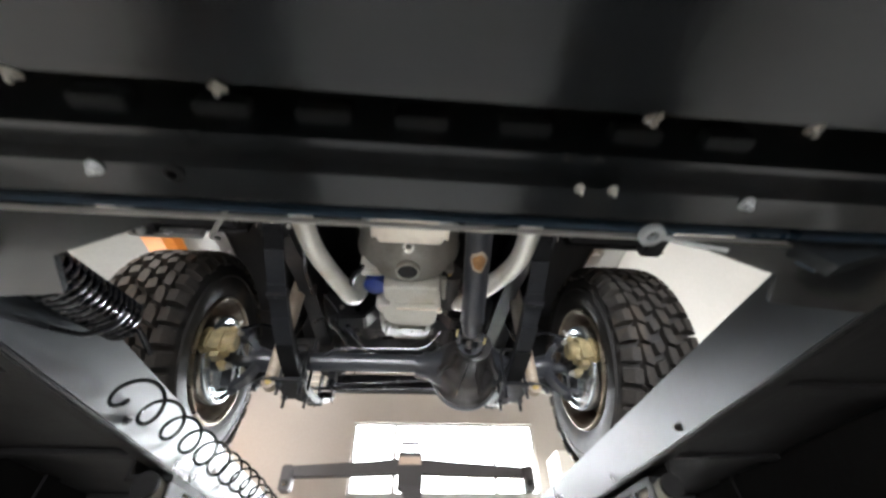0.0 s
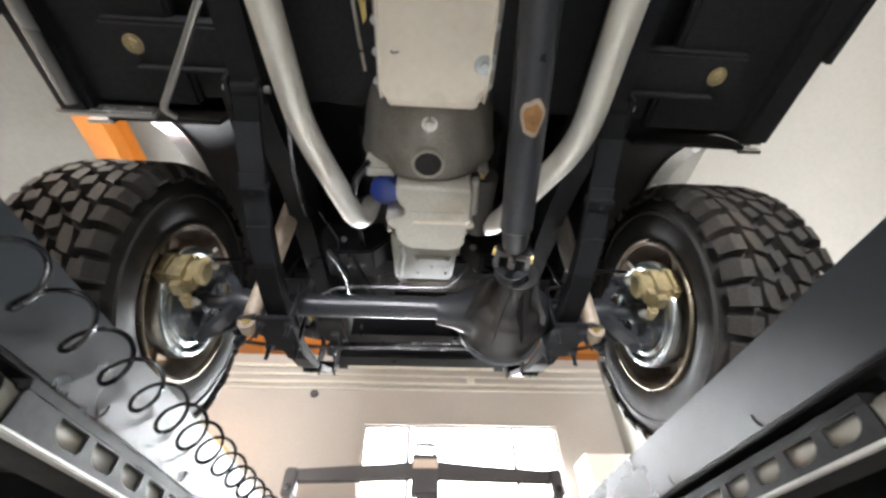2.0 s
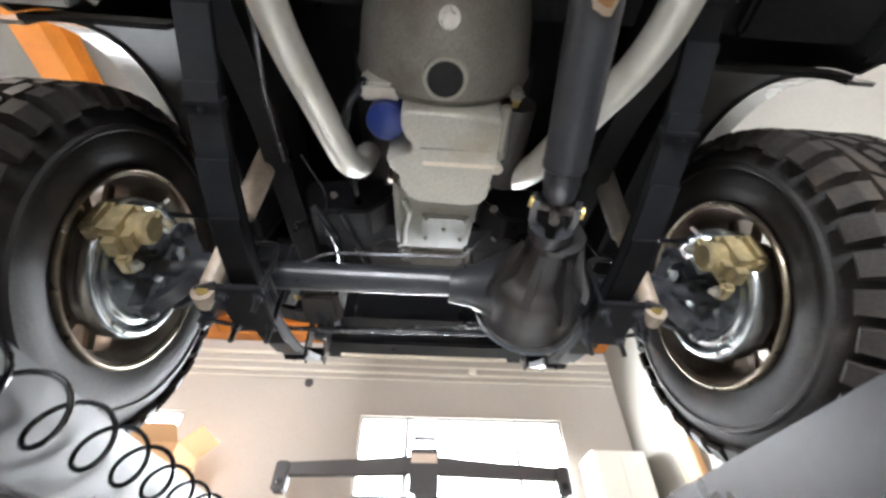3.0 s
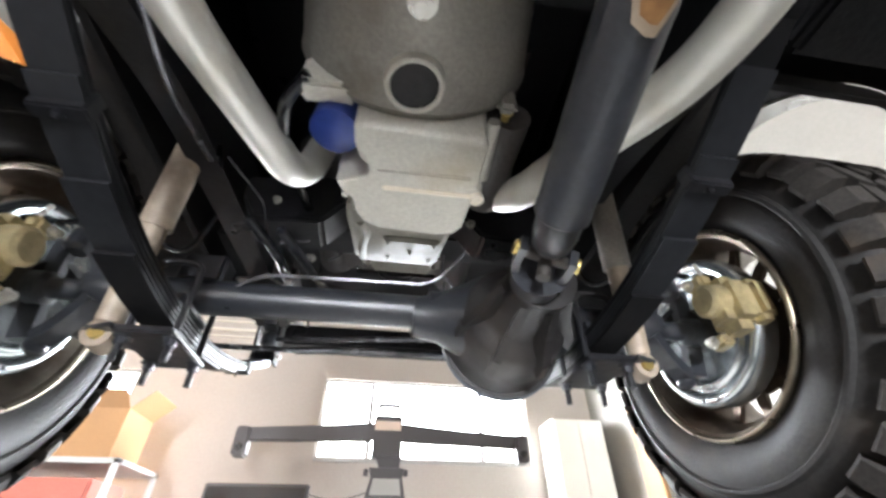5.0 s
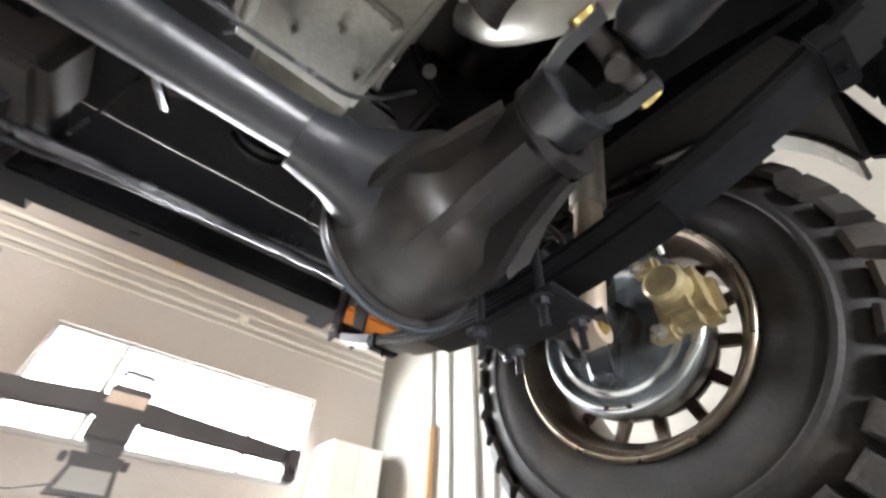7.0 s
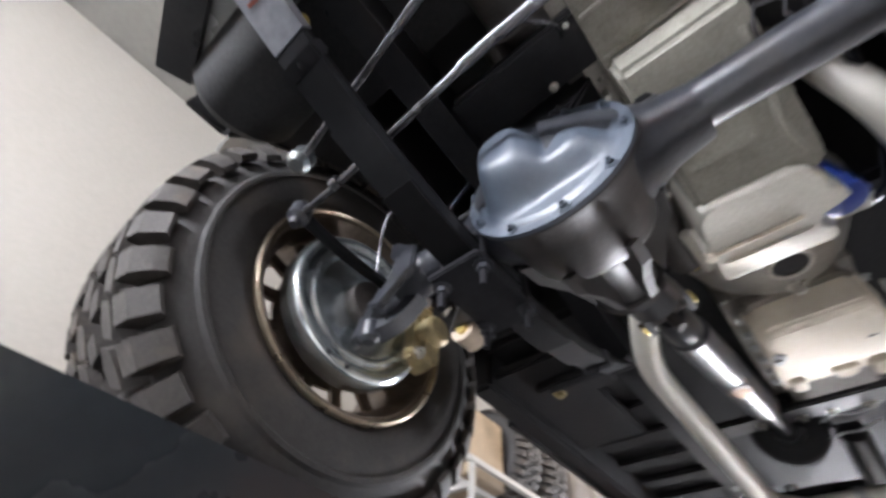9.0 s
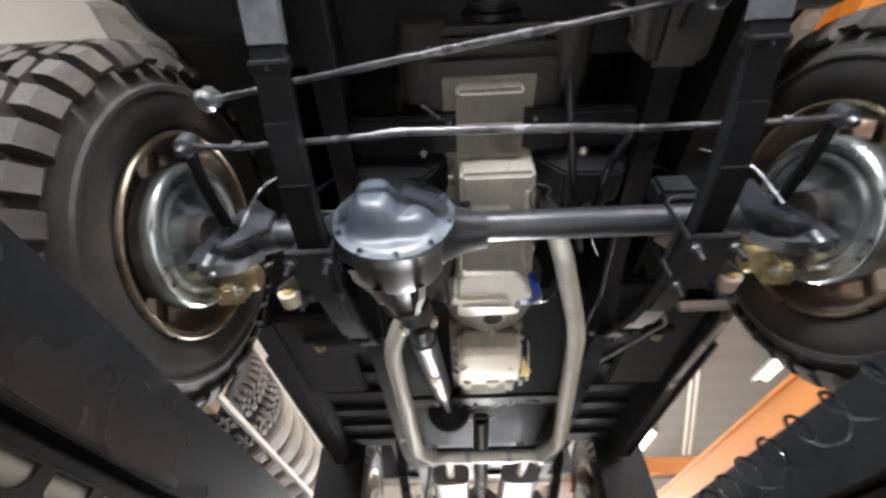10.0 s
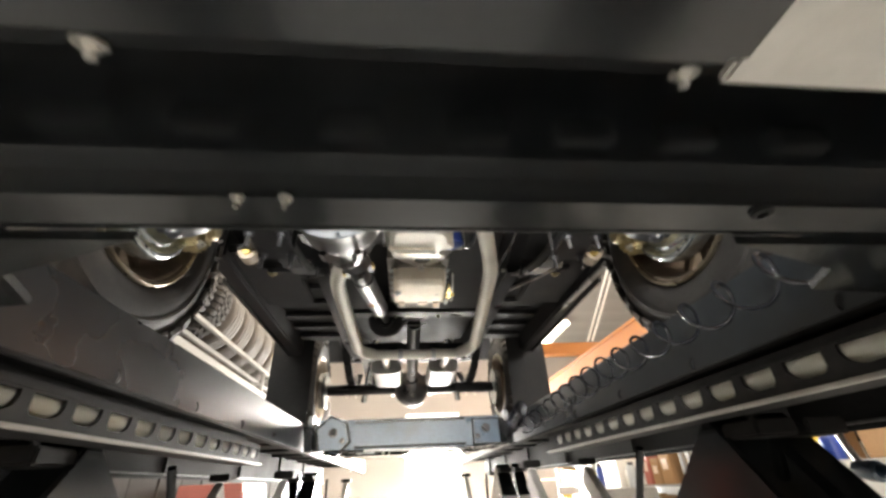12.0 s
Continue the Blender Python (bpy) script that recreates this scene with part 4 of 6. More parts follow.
def leaf_spring(s):
    d = 0.4525
    x = X(s, d)
    SP = None
    for k, (y0, y1) in enumerate(((-0.66, 0.68), (-0.6, 0.6), (-0.49, 0.48), (-0.36, 0.36), (-0.24, 0.24))):
        pts = [(x, y, leaf_z(y) - k * 0.0095 + 0.012) for y in np.linspace(y0, y1, 22)]
        w = 0.031
        b = sweep(bmesh.new(), pts, [(-w, -0.0036), (w, -0.0036), (w, 0.0036), (-w, 0.0036)])
        if SP is None:
            for y in (y0, y1):
                lathe(b, [(-0.031, 0.012), (-0.031, 0.024), (0.031, 0.024), (0.031, 0.012), (-0.031, 0.012)], (x, y, leaf_z(y) + 0.028), (1, 0, 0), 20)
            SP = part("leaf_spring", b, "spring", T, "black leaf spring pack under the axle", smooth=30)
        else:
            part("leaf", b, "spring" if k == 4 else "leaf_edge", SP, smooth=30)
    for y in (0.453, -0.45):
        zz = leaf_z(y)
        b = boxed(x - 0.036, x + 0.036, y - 0.012, y + 0.012, zz - 0.02, zz + 0.02, 0.003)
        part("clamp", b, "black", SP)
        part("clamp_bolt", hexbolt(bmesh.new(), (x, y, zz - 0.02), (0, 0, -1), 0.005, 0.006), "black", SP)
    pts = [(x, y, leaf_z(y) + 0.0072) for y in np.linspace(0.483, 0.655, 9)]
    LF = part("bare_leaf_front", sweep(bmesh.new(), pts, [(-0.0335, -0.0115), (0.0335, -0.0115), (0.0335, 0.0115), (-0.0335, 0.0115)]), "leaf_bare", SP, "grey bare stretch of the main leaf")
    if s > 0:
        m = sweep(bmesh.new(), [(x - 0.014, 0.56, leaf_z(0.56) - 0.0052), (x + 0.002, 0.553, leaf_z(0.553) - 0.0052), (x + 0.02, 0.556, leaf_z(0.556) - 0.0052)], [(-0.004, -0.0008), (0.004, -0.0008), (0.004, 0.0008), (-0.004, 0.0008)])
        part("paint_mark", m, "red", SP, "red paint mark")
    # plate and U-bolts
    part("spring_plate", boxed(x - 0.052, x + 0.052, -0.08, 0.1, 1.946, 1.96, 0.003), "black", SP)
    part("spring_perch", boxed(x - 0.034, x + 0.034, -0.06, 0.08, 2.026, 2.045, 0.003), "axle", SP)
    for y in (-0.052, 0.072):
        b = tubed([(x - 0.043, y, 1.9), (x - 0.043, y, AZ + 0.05), (x + 0.043, y, AZ + 0.05), (x + 0.043, y, 1.9)], 0.0065, 0.03, 10)
        part("u_bolt", b, "black", SP)
        for dx in (-0.043, 0.043):
            part("u_bolt_nut", hexbolt(bmesh.new(), (x + dx, y, 1.946), (0, 0, -1), 0.011, 0.014), "axle", SP)
    # shock mount arm
    b = plate(bmesh.new(), [(x + s * 0.05, -0.09), (x + s * 0.05, 0.02), (X(s, 0.53) + s * 0.03, -0.025), (X(s, 0.53) + s * 0.03, -0.065)], 1.948, 1.958, "z")
    part("shock_mount", b, "axle", SP, smooth=0)
    # hangers
    for y, top in ((0.69, 2.36), (-0.66, 2.3)):
        for dx in (-0.037, 0.037):
            b = plate(bmesh.new(), [(y - 0.03, leaf_z(y) + 0.0), (y + 0.03, leaf_z(y) + 0.0), (y + 0.05, top), (y - 0.05, top)], x + dx - 0.004, x + dx + 0.004, "x")
            part("hanger", b, "black", SP, smooth=0)
        part("eye_bolt", cyl(bmesh.new(), (x - 0.055, y, leaf_z(y) + 0.028), (x + 0.055, y, leaf_z(y) + 0.028), 0.009, seg=10), "bolt", SP)
    return SP


def shock(s):
    e, tp = Vector((X(s, 0.532), -0.047, 1.945)), Vector((X(s, 0.47), -0.185, 2.42))
    u = (tp - e).normalized()
    b = lathe(bmesh.new(), [(0.02, 0.0), (0.02, 0.016), (0.03, 0.024), (0.24, 0.024), (0.243, 0.01), (0.3, 0.01)], e, u, 22)
    S = part("shock_absorber", b, "shock", T, "tan primered shock absorber")
    part("dust_cover", lathe(bmesh.new(), [(0.225, 0.028), (0.225, 0.031), (0.44, 0.031), (0.46, 0.015), (0.47, 0.0)], e, u, 22), "shock" if s < 0 else "bell", S)
    part("lower_eye", lathe(bmesh.new(), [(-0.02, 0.013), (-0.02, 0.026), (0.02, 0.026), (0.02, 0.013), (-0.02, 0.013)], e, (0, 1, 0), 22), "shock", S)
    part("eye_bushing", lathe(bmesh.new(), [(-0.026, 0.0), (-0.026, 0.012), (0.026, 0.012), (0.026, 0.0)], e, (0, 1, 0), 18), "ybolt", S, "yellowish bushing and bolt")
    part("upper_stud", cyl(bmesh.new(), tp - u * 0.01, tp + u * 0.06, 0.008, seg=10), "bolt", S)
    return S


def brake(s):
    o = (s, 0, 0)
    c = Vector((X(s, 0.78), WY, WZ))
    # dust shield facing inboard
    prof = [(0.0, 0.05), (-0.002, 0.108), (-0.004, 0.114), (-0.009, 0.118), (-0.0105, 0.122), (-0.009, 0.126), (-0.004, 0.13), (-0.003, 0.134), (-0.006, 0.139), (-0.0115, 0.144), (-0.0135, 0.15), (-0.013, 0.156), (-0.009, 0.162), (-0.002, 0.166), (0.012, 0.168), (0.018, 0.168), (0.006, 0.16), (0.006, 0.05), (0, 0.05)]
    b = lathe(bmesh.new(), [(h, r * 1.12) for h, r in prof], c, o, 64)
    B = part("brake_shield", b, "rotor", T, "shiny zinc-plated brake dust shield", smooth=60)
    part("rotor", lathe(bmesh.new(), [(0.022, 0.06), (0.022, 0.185), (0.044, 0.185), (0.044, 0.06), (0.022, 0.06)], c, o, 48), "rotor", B)
    part("hub", lathe(bmesh.new(), [(-0.03, 0.0), (-0.03, 0.052), (0.05, 0.052), (0.055, 0.07), (0.084, 0.07), (0.085, 0.05), (0.2, 0.045), (0.2, 0)], c, o, 32), "cast", B)
    for a in (-72, -88):
        q = Vector((c.x - s * 0.013, c.y + 0.172 * math.cos(radians(a)), c.z + 0.172 * math.sin(radians(a))))
        part("shield_hole", cyl(bmesh.new(), q, q - Vector(o) * 0.0012, 0.0055, seg=12), "under", B, "dark hole")
    # caliper at the rear of the disc
    K = part("caliper", boxed(*span(s, 0.7, 0.775), -0.168, -0.08, 2.005, 2.135, 0.022), "zinc", T, "yellow zinc-plated brake caliper")
    part("piston_housing", lathe(bmesh.new(), [(0.0, 0.0), (0.0, 0.03), (0.008, 0.038), (0.05, 0.038)], (X(s, 0.678), -0.122, 2.08), o, 26), "zinc", K)
    part("caliper_bridge", boxed(*span(s, 0.755, 0.805), -0.18, -0.125, 2.02, 2.12, 0.014), "zinc", K)
    part("bracket_ear", boxed(*span(s, 0.7, 0.735), -0.11, -0.06, 1.985, 2.012, 0.008), "zinc", K)
    part("bracket_ear", boxed(*span(s, 0.7, 0.735), -0.12, -0.07, 2.125, 2.16, 0.008), "zinc", K)
    for z in (1.998, 2.145):
        part("slide_pin", hexbolt(bmesh.new(), (X(s, 0.7), -0.082, z), (-s, 0, 0), 0.01, 0.014), "bolt", K)
    part("bleed_screw", cyl(bmesh.new(), (X(s, 0.69), -0.14, 2.14), (X(s, 0.675), -0.145, 2.165), 0.005, seg=8), "bolt", K)
    # steering knuckle: a fork with arms
    b = bmesh.new()
    sec = [(-0.02, -0.014), (0.02, -0.014), (0.02, 0.014), (-0.02, 0.014)]
    sweep(b, rounded([(X(s, 0.62), 0.01, AZ - 0.02), (X(s, 0.655), 0.02, AZ - 0.075), (X(s, 0.7), 0.04, AZ - 0.1)], 0.04), sec)
    sweep(b, rounded([(X(s, 0.62), 0.01, AZ + 0.02), (X(s, 0.655), 0.01, AZ + 0.08), (X(s, 0.7), 0.0, AZ + 0.112)], 0.04), sec)
    lathe(b, [(-0.06, 0.0), (-0.06, 0.04), (-0.02, 0.05), (0.015, 0.044), (0.02, 0)], (X(s, 0.63), AY, TZ), o, 24)
    N = part("knuckle", b, "axle", T, "black steering knuckle")
    b = plate(bmesh.new(), [(X(s, 0.575), TZ - 0.035), (X(s, 0.575), TZ + 0.035), (X(s, 0.61), TZ + 0.05), (X(s, 0.635), TZ + 0.085), (X(s, 0.66), TZ + 0.09), (X(s, 0.655), TZ + 0.045), (X(s, 0.63), TZ + 0.02), (X(s, 0.625), TZ - 0.015), (X(s, 0.65), TZ - 0.045), (X(s, 0.685), TZ - 0.09), (X(s, 0.655), TZ - 0.095), (X(s, 0.615), TZ - 0.055)], AY + 0.034, AY + 0.052, "y")
    bmesh.ops.bevel(b, geom=list(b.edges), offset=0.004, segments=2, affect="EDGES")
    part("yoke_plate", b, "axle", N, "black yoke plate")
    part("axle_joint", lathe(bmesh.new(), [(0.0, 0.02), (0.06, 0.024), (0.07, 0.035), (0.1, 0.035), (0.11, 0.02)], (X(s, 0.65), 0.01, AZ), o, 20), "axle", N)
    b = lathe(bmesh.new(), [(-0.026, 0.0), (-0.026, 0.012), (-0.018, 0.021), (0.016, 0.021), (0.024, 0.014), (0.024, 0)], (X(s, 0.705), 0.05, AZ - 0.1), (0, 0.1, 1), 22)
    part("lower_ball_joint", b, "axle", N)
    b = lathe(bmesh.new(), [(-0.03, 0.0), (-0.03, 0.018), (-0.02, 0.028), (0.02, 0.028), (0.03, 0.016), (0.045, 0.01), (0.045, 0)], (X(s, 0.705), 0.0, AZ + 0.115), (0, 0.05, 1), 22)
    part("upper_ball_joint", b, "axle", N)
    b = sweep(bmesh.new(), [(X(s, 0.735), 0.045, AZ - 0.1), (X(s, 0.745), 0.03, AZ), (X(s, 0.735), 0.005, AZ + 0.115)], [(-0.012, -0.02), (0.012, -0.02), (0.012, 0.02), (-0.012, 0.02)])
    part("spindle_flange", b, "axle", N)
    b = sweep(bmesh.new(), rounded([(X(s, 0.73), 0.02, AZ + 0.07), (X(s, 0.73), 0.16, AZ + 0.06), (X(s, 0.705), 0.29, AZ + 0.045)], 0.08), [(-0.011, -0.008), (0.011, -0.008), (0.011, 0.008), (-0.011, 0.008)])
    part("steering_arm", b, "spring", N)
    # brake hoses
    part("brake_hose", tubed([(X(s, 0.69), -0.1, 2.16), (X(s, 0.62), -0.02, 2.24), (X(s, 0.52), 0.06, 2.2), (X(s, 0.47), 0.03, 2.34)], 0.0065, 0.06, 8), "hose", K)
    part("brake_pipe", tubed([(X(s, 0.6), 0.14, 2.0), (X(s, 0.58), 0.17, 2.12), (X(s, 0.5), 0.16, 2.2)], 0.0035, 0.05, 8), "rod", K)
    return B


for s in (-1, 1):
    leaf_spring(s)
    shock(s)
    brake(s)

# steering rods
BR, BL = Vector((0.675, 0.284, 2.11)), Vector((-0.735, 0.288, 2.1))
b = tubed([BR, BR + Vector((-0.1, 0, -0.018)), (0.36, 0.295, 2.085), (0.24, 0.3, 2.09)], 0.0072, 0.04, 12)
tube(b, [(0.25, 0.3, 2.09), (0.2, 0.3, 2.098), (-0.2, 0.295, 2.09), (-0.27, 0.292, 2.083), (-0.29, 0.292, 2.082)], 0.0098, 0.04, 14)
tube(b, [(-0.27, 0.292, 2.083), (-0.62, 0.29, 2.084), BL], 0.0072, 0.04, 12)
TRD = part("tie_rod", b, "rod", T, "black tie rod ahead of the axle")
for p in (BR, BL):
    part("tie_rod_end", lathe(bmesh.new(), [(-0.035, 0.0), (-0.035, 0.012), (-0.02, 0.022), (0.012, 0.022), (0.02, 0.012), (0.035, 0.009), (0.035, 0)], p, (0, 0, -1), 20), "axle", TRD)
for x in (0.545, -0.6):
    part("adjuster_clamp", lathe(bmesh.new(), [(-0.009, 0.0068), (-0.009, 0.0115), (0.009, 0.0115), (0.009, 0.0068)], (x, 0.291, 2.086), (1, 0, 0), 16), "rod", TRD)
LR, LL = Vector((0.632, 0.347, 2.2)), Vector((-0.43, 0.502, 2.205))
b = tubed([LR, LR + Vector((-0.05, 0.008, -0.012)), LR.lerp(LL, 0.2), LL], 0.0072, 0.03, 12)
tube(b, [LR.lerp(LL, 0.3) , LR.lerp(LL, 0.72)], 0.0092, seg=14)
DL = part("drag_link", b, "rod", T, "black drag link to the steering box")
part("drag_link_end", lathe(bmesh.new(), [(-0.03, 0.0), (-0.03, 0.015), (-0.018, 0.025), (0.014, 0.025), (0.02, 0.014), (0.04, 0.01), (0.04, 0)], LR, (0, -0.1, 1), 20), "rotor", DL, "shiny greased joint")
part("drag_link_end", lathe(bmesh.new(), [(-0.03, 0.0), (-0.03, 0.015), (-0.018, 0.025), (0.014, 0.025), (0.02, 0.014), (0.06, 0.01), (0.06, 0)], LL, (0, 0, 1), 20), "axle", DL)
b = sweep(bmesh.new(), [LL + Vector((0, 0, 0.04)), (-0.42, 0.43, 2.24)], [(-0.02, -0.012), (0.02, -0.012), (0.02, 0.012), (-0.02, 0.012)])
part("pitman_arm", b, "axle", T)
part("steering_box", boxed(-0.5, -0.36, 0.34, 0.52, 2.25, 2.42, 0.02), "cast", T, "dark cast steering box")

# -- engine and gearbox --
EX = -0.027
rim = [(0.108, -0.432), (0.118, -0.42), (0.116, -0.345), (0.124, -0.335), (0.124, -0.305), (0.112, -0.295), (0.108, -0.23), (0.094, -0.21), (0.06, -0.203),
       (-0.055, -0.208), (-0.082, -0.222), (-0.098, -0.25), (-0.102, -0.282), (-0.122, -0.302), (-0.128, -0.322), (-0.105, -0.332), (-0.084, -0.338), (-0.074, -0.352), (-0.076, -0.37), (-0.09, -0.384), (-0.098, -0.398), (-0.098, -0.425), (-0.088, -0.432)]
b = bmesh.new()
rings = []
for z, f in ((2.4, 1.0), (2.142, 1.0), (2.134, 0.985), (2.13, 0.955)):
    rings.append([b.verts.new((EX + 0.004 + (px - 0.004) * f, -0.318 + (py + 0.318) * f, z + (0.012 if py < -0.39 and z < 2.3 else 0.0))) for px, py in rim])
for lo, hi in zip(rings, rings[1:]):
    for i in range(len(rim)):
        j = (i + 1) % len(rim)
        b.faces.new((lo[i], hi[i], hi[j], lo[j]))
b.faces.new(rings[-1])
b.faces.new(reversed(rings[0]))
bmesh.ops.recalc_face_normals(b, faces=list(b.faces))
OP = part("oil_pan", b, "alu", T, "finned cast-aluminium engine oil pan", smooth=40)
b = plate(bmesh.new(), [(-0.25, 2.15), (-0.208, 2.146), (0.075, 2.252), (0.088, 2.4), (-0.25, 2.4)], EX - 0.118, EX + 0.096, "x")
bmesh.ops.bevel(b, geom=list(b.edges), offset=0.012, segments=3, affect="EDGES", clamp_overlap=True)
part("pan_front_slope", b, "slope", OP, "dusty shallow slope of the pan, coloured darker than the bowl")
part("pan_rib", tubed([(EX - 0.09, -0.2, 2.152), (EX - 0.078, -0.15, 2.166), (EX - 0.092, -0.07, 2.196), (EX - 0.096, 0.03, 2.234)], 0.009, 0.04, 12), "slope", OP)
SLOPE = Matrix.Rotation(radians(20.5), 4, "X")
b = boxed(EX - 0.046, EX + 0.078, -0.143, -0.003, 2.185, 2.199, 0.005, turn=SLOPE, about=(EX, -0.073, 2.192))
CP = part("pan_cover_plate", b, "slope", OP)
for px, py in ((-0.034, -0.128), (0.066, -0.128), (0.016, -0.073), (-0.034, -0.018), (0.066, -0.018)):
    part("plate_bolt", hexbolt(bmesh.new(), (EX + px, py, 2.1848 + (py + 0.073) * 0.374), (0, 0.35, -0.94), 0.0045, 0.004), "slope", CP)
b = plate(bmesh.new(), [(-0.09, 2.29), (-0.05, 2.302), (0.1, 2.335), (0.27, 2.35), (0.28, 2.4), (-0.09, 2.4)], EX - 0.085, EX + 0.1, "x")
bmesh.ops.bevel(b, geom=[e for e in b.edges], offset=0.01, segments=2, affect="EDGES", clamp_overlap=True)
part("pan_shallow_end", b, "slope", OP, "dusty shallow end of the pan, coloured darker than the bowl")
for y in (0.0, 0.09, 0.18):
    part("pan_rib", boxed(EX - 0.08, EX + 0.095, y - 0.004, y + 0.004, 2.306 + y * 0.2, 2.33, 0.002), "bell", OP)
for k in range(5):
    for sx in (-0.098, 0.113):
        part("pan_edge_bolt", hexbolt(bmesh.new(), (EX + sx, -0.05 + k * 0.08, 2.392), (0, 0, -1), 0.007, 0.012), "bell", OP)
part("pan_side_flange", boxed(EX - 0.118, EX + 0.135, -0.43, 0.29, 2.392, 2.404, 0.003), "bell", OP)
b = boxed(EX - 0.05, EX + 0.116, -0.326, -0.317, 2.124, 2.136, 0.003)
part("pan_rib", b, "pan", OP, "bright machined edge")
part("pan_rib", boxed(EX - 0.06, EX + 0.1, -0.362, -0.354, 2.127, 2.136, 0.003), "alu", OP)
part("drain_boss", cyl(bmesh.new(), (EX + 0.112, -0.32, 2.15), (EX + 0.118, -0.32, 2.12), 0.012, seg=14), "pan", OP)
for px, py in ((-0.115, -0.4), (0.115, -0.4), (0.118, -0.31), (-0.13, -0.2), (0.122, -0.2), (-0.13, 0.0), (0.12, 0.0), (0.12, 0.18), (-0.12, 0.18)):
    part("pan_bolt", cyl(bmesh.new(), (EX + px, py, 2.41), (EX + px, py, 2.22 if py < -0.1 else 2.36), 0.007, seg=8), "bolt", OP)
EN = part("engine_block", boxed(EX - 0.2, EX + 0.2, -0.43, 0.36, 2.4, 2.72, 0.03), "cast", T, "dark engine block above the axle")
for s in (-1, 1):
    part("cylinder_bank", boxed(EX + s * 0.19 - 0.07, EX + s * 0.19 + 0.07, -0.4, 0.3, 2.55, 2.85, 0.02), "cast", EN)
    part("exhaust_manifold", tubed([(EX + s * 0.27, 0.22, 2.56), (EX + s * 0.275, 0.0, 2.52), (EX + s * 0.25, -0.12, 2.46), (EX + s * 0.215, -0.15, 2.4)], 0.03, 0.06), "cast", EN)
part("timing_cover", boxed(EX - 0.16, EX + 0.16, 0.36, 0.4, 2.42, 2.75, 0.02), "cast", EN)
part("compressor", cyl(bmesh.new(), (0.16, 0.22, 2.46), (0.16, 0.42, 2.46), 0.065, seg=24), "cast", EN, "dark dusty compressor")
part("alternator", cyl(bmesh.new(), (-0.24, 0.24, 2.48), (-0.24, 0.4, 2.48), 0.06, seg=24), "cast", EN)
part("crank_pulley", lathe(bmesh.new(), [(0.0, 0.0), (0.0, 0.09), (0.015, 0.09), (0.02, 0.075), (0.035, 0.075), (0.04, 0.085), (0.05, 0.085), (0.05, 0)], (EX, 0.41, 2.52), (0, 1, 0), 32), "black", EN)
# oil filter
b = lathe(bmesh.new(), [(0.0, 0.0), (0.0, 0.03), (0.006, 0.042), (0.095, 0.044), (0.1, 0.038), (0.1, 0.0)], (EX - 0.135, -0.385, 2.175), (0.1, 0.05, 1), 26)
part("oil_filter", b, "blue", T, "dark blue spin-on oil filter")
part("filter_boss", boxed(EX - 0.19, EX - 0.1, -0.46, -0.42, 2.2, 2.29, 0.008), "alu", OP)
# starter and hoses near the block
part("starter_motor", cyl(bmesh.new(), (EX + 0.16, -0.42, 2.24), (EX + 0.16, -0.2, 2.25), 0.04, seg=22), "cast", T, "dusty starter motor")
part("starter_bolt", cyl(bmesh.new(), (EX + 0.128, -0.43, 2.2), (EX + 0.135, -0.3, 2.205), 0.011, seg=12), "alu", T)
for pts in ([(-0.2, -0.46, 2.22), (-0.24, -0.42, 2.2), (-0.27, -0.3, 2.24), (-0.26, 0.0, 2.32)], [(-0.36, -0.12, 2.2), (-0.3, -0.05, 2.16), (-0.3, 0.12, 2.18), (-0.38, 0.2, 2.26)], [(-0.28, -0.14, 2.16), (-0.22, 0.1, 2.18), (-0.2, 0.32, 2.3)]):
    part("rubber_hose", tubed(pts, 0.011, 0.06, 10), "hose", T, "black rubber hose")

# loose wires and small lines under the block
for k, pts in enumerate(([(-0.31, -0.04, 2.2), (-0.29, -0.02, 2.235), (-0.27, -0.05, 2.2), (-0.25, -0.02, 2.23)], [(-0.2, 0.0, 2.19), (-0.17, 0.01, 2.22), (-0.19, 0.03, 2.24), (-0.15, 0.04, 2.25)], [(-0.38, -0.25, 2.24), (-0.33, -0.15, 2.225), (-0.35, 0.02, 2.23)], [(-0.13, -0.01, 2.17), (-0.12, 0.03, 2.2), (-0.14, 0.06, 2.22)])):
    part("ground_wire", tubed(pts, 0.0025, 0.02, 8), "rod" if k != 2 else "hose", EN, "thin loose wire")
for p, r in (((-0.33, -0.08, 2.3), 0.02), ((-0.27, 0.12, 2.28), 0.026), ((0.14, -0.06, 2.3), 0.024), ((0.17, 0.1, 2.34), 0.02)):
    part("engine_mount_bolt", hexbolt(bmesh.new(), p, (0, -0.2, -1), r * 0.35, 0.012), "bell", EN)
for s in (-1, 1):
    b = plate(bmesh.new(), [(EX + s * 0.13, 2.36), (EX + s * 0.2, 2.27), (EX + s * 0.36, 2.26), (EX + s * 0.4, 2.33), (EX + s * 0.4, 2.4), (EX + s * 0.13, 2.44)], -0.05, 0.06, "y")
    bmesh.ops.bevel(b, geom=list(b.edges), offset=0.008, segments=2, affect="EDGES")
    part("engine_mount", b, "black", EN, "black engine mount bracket")

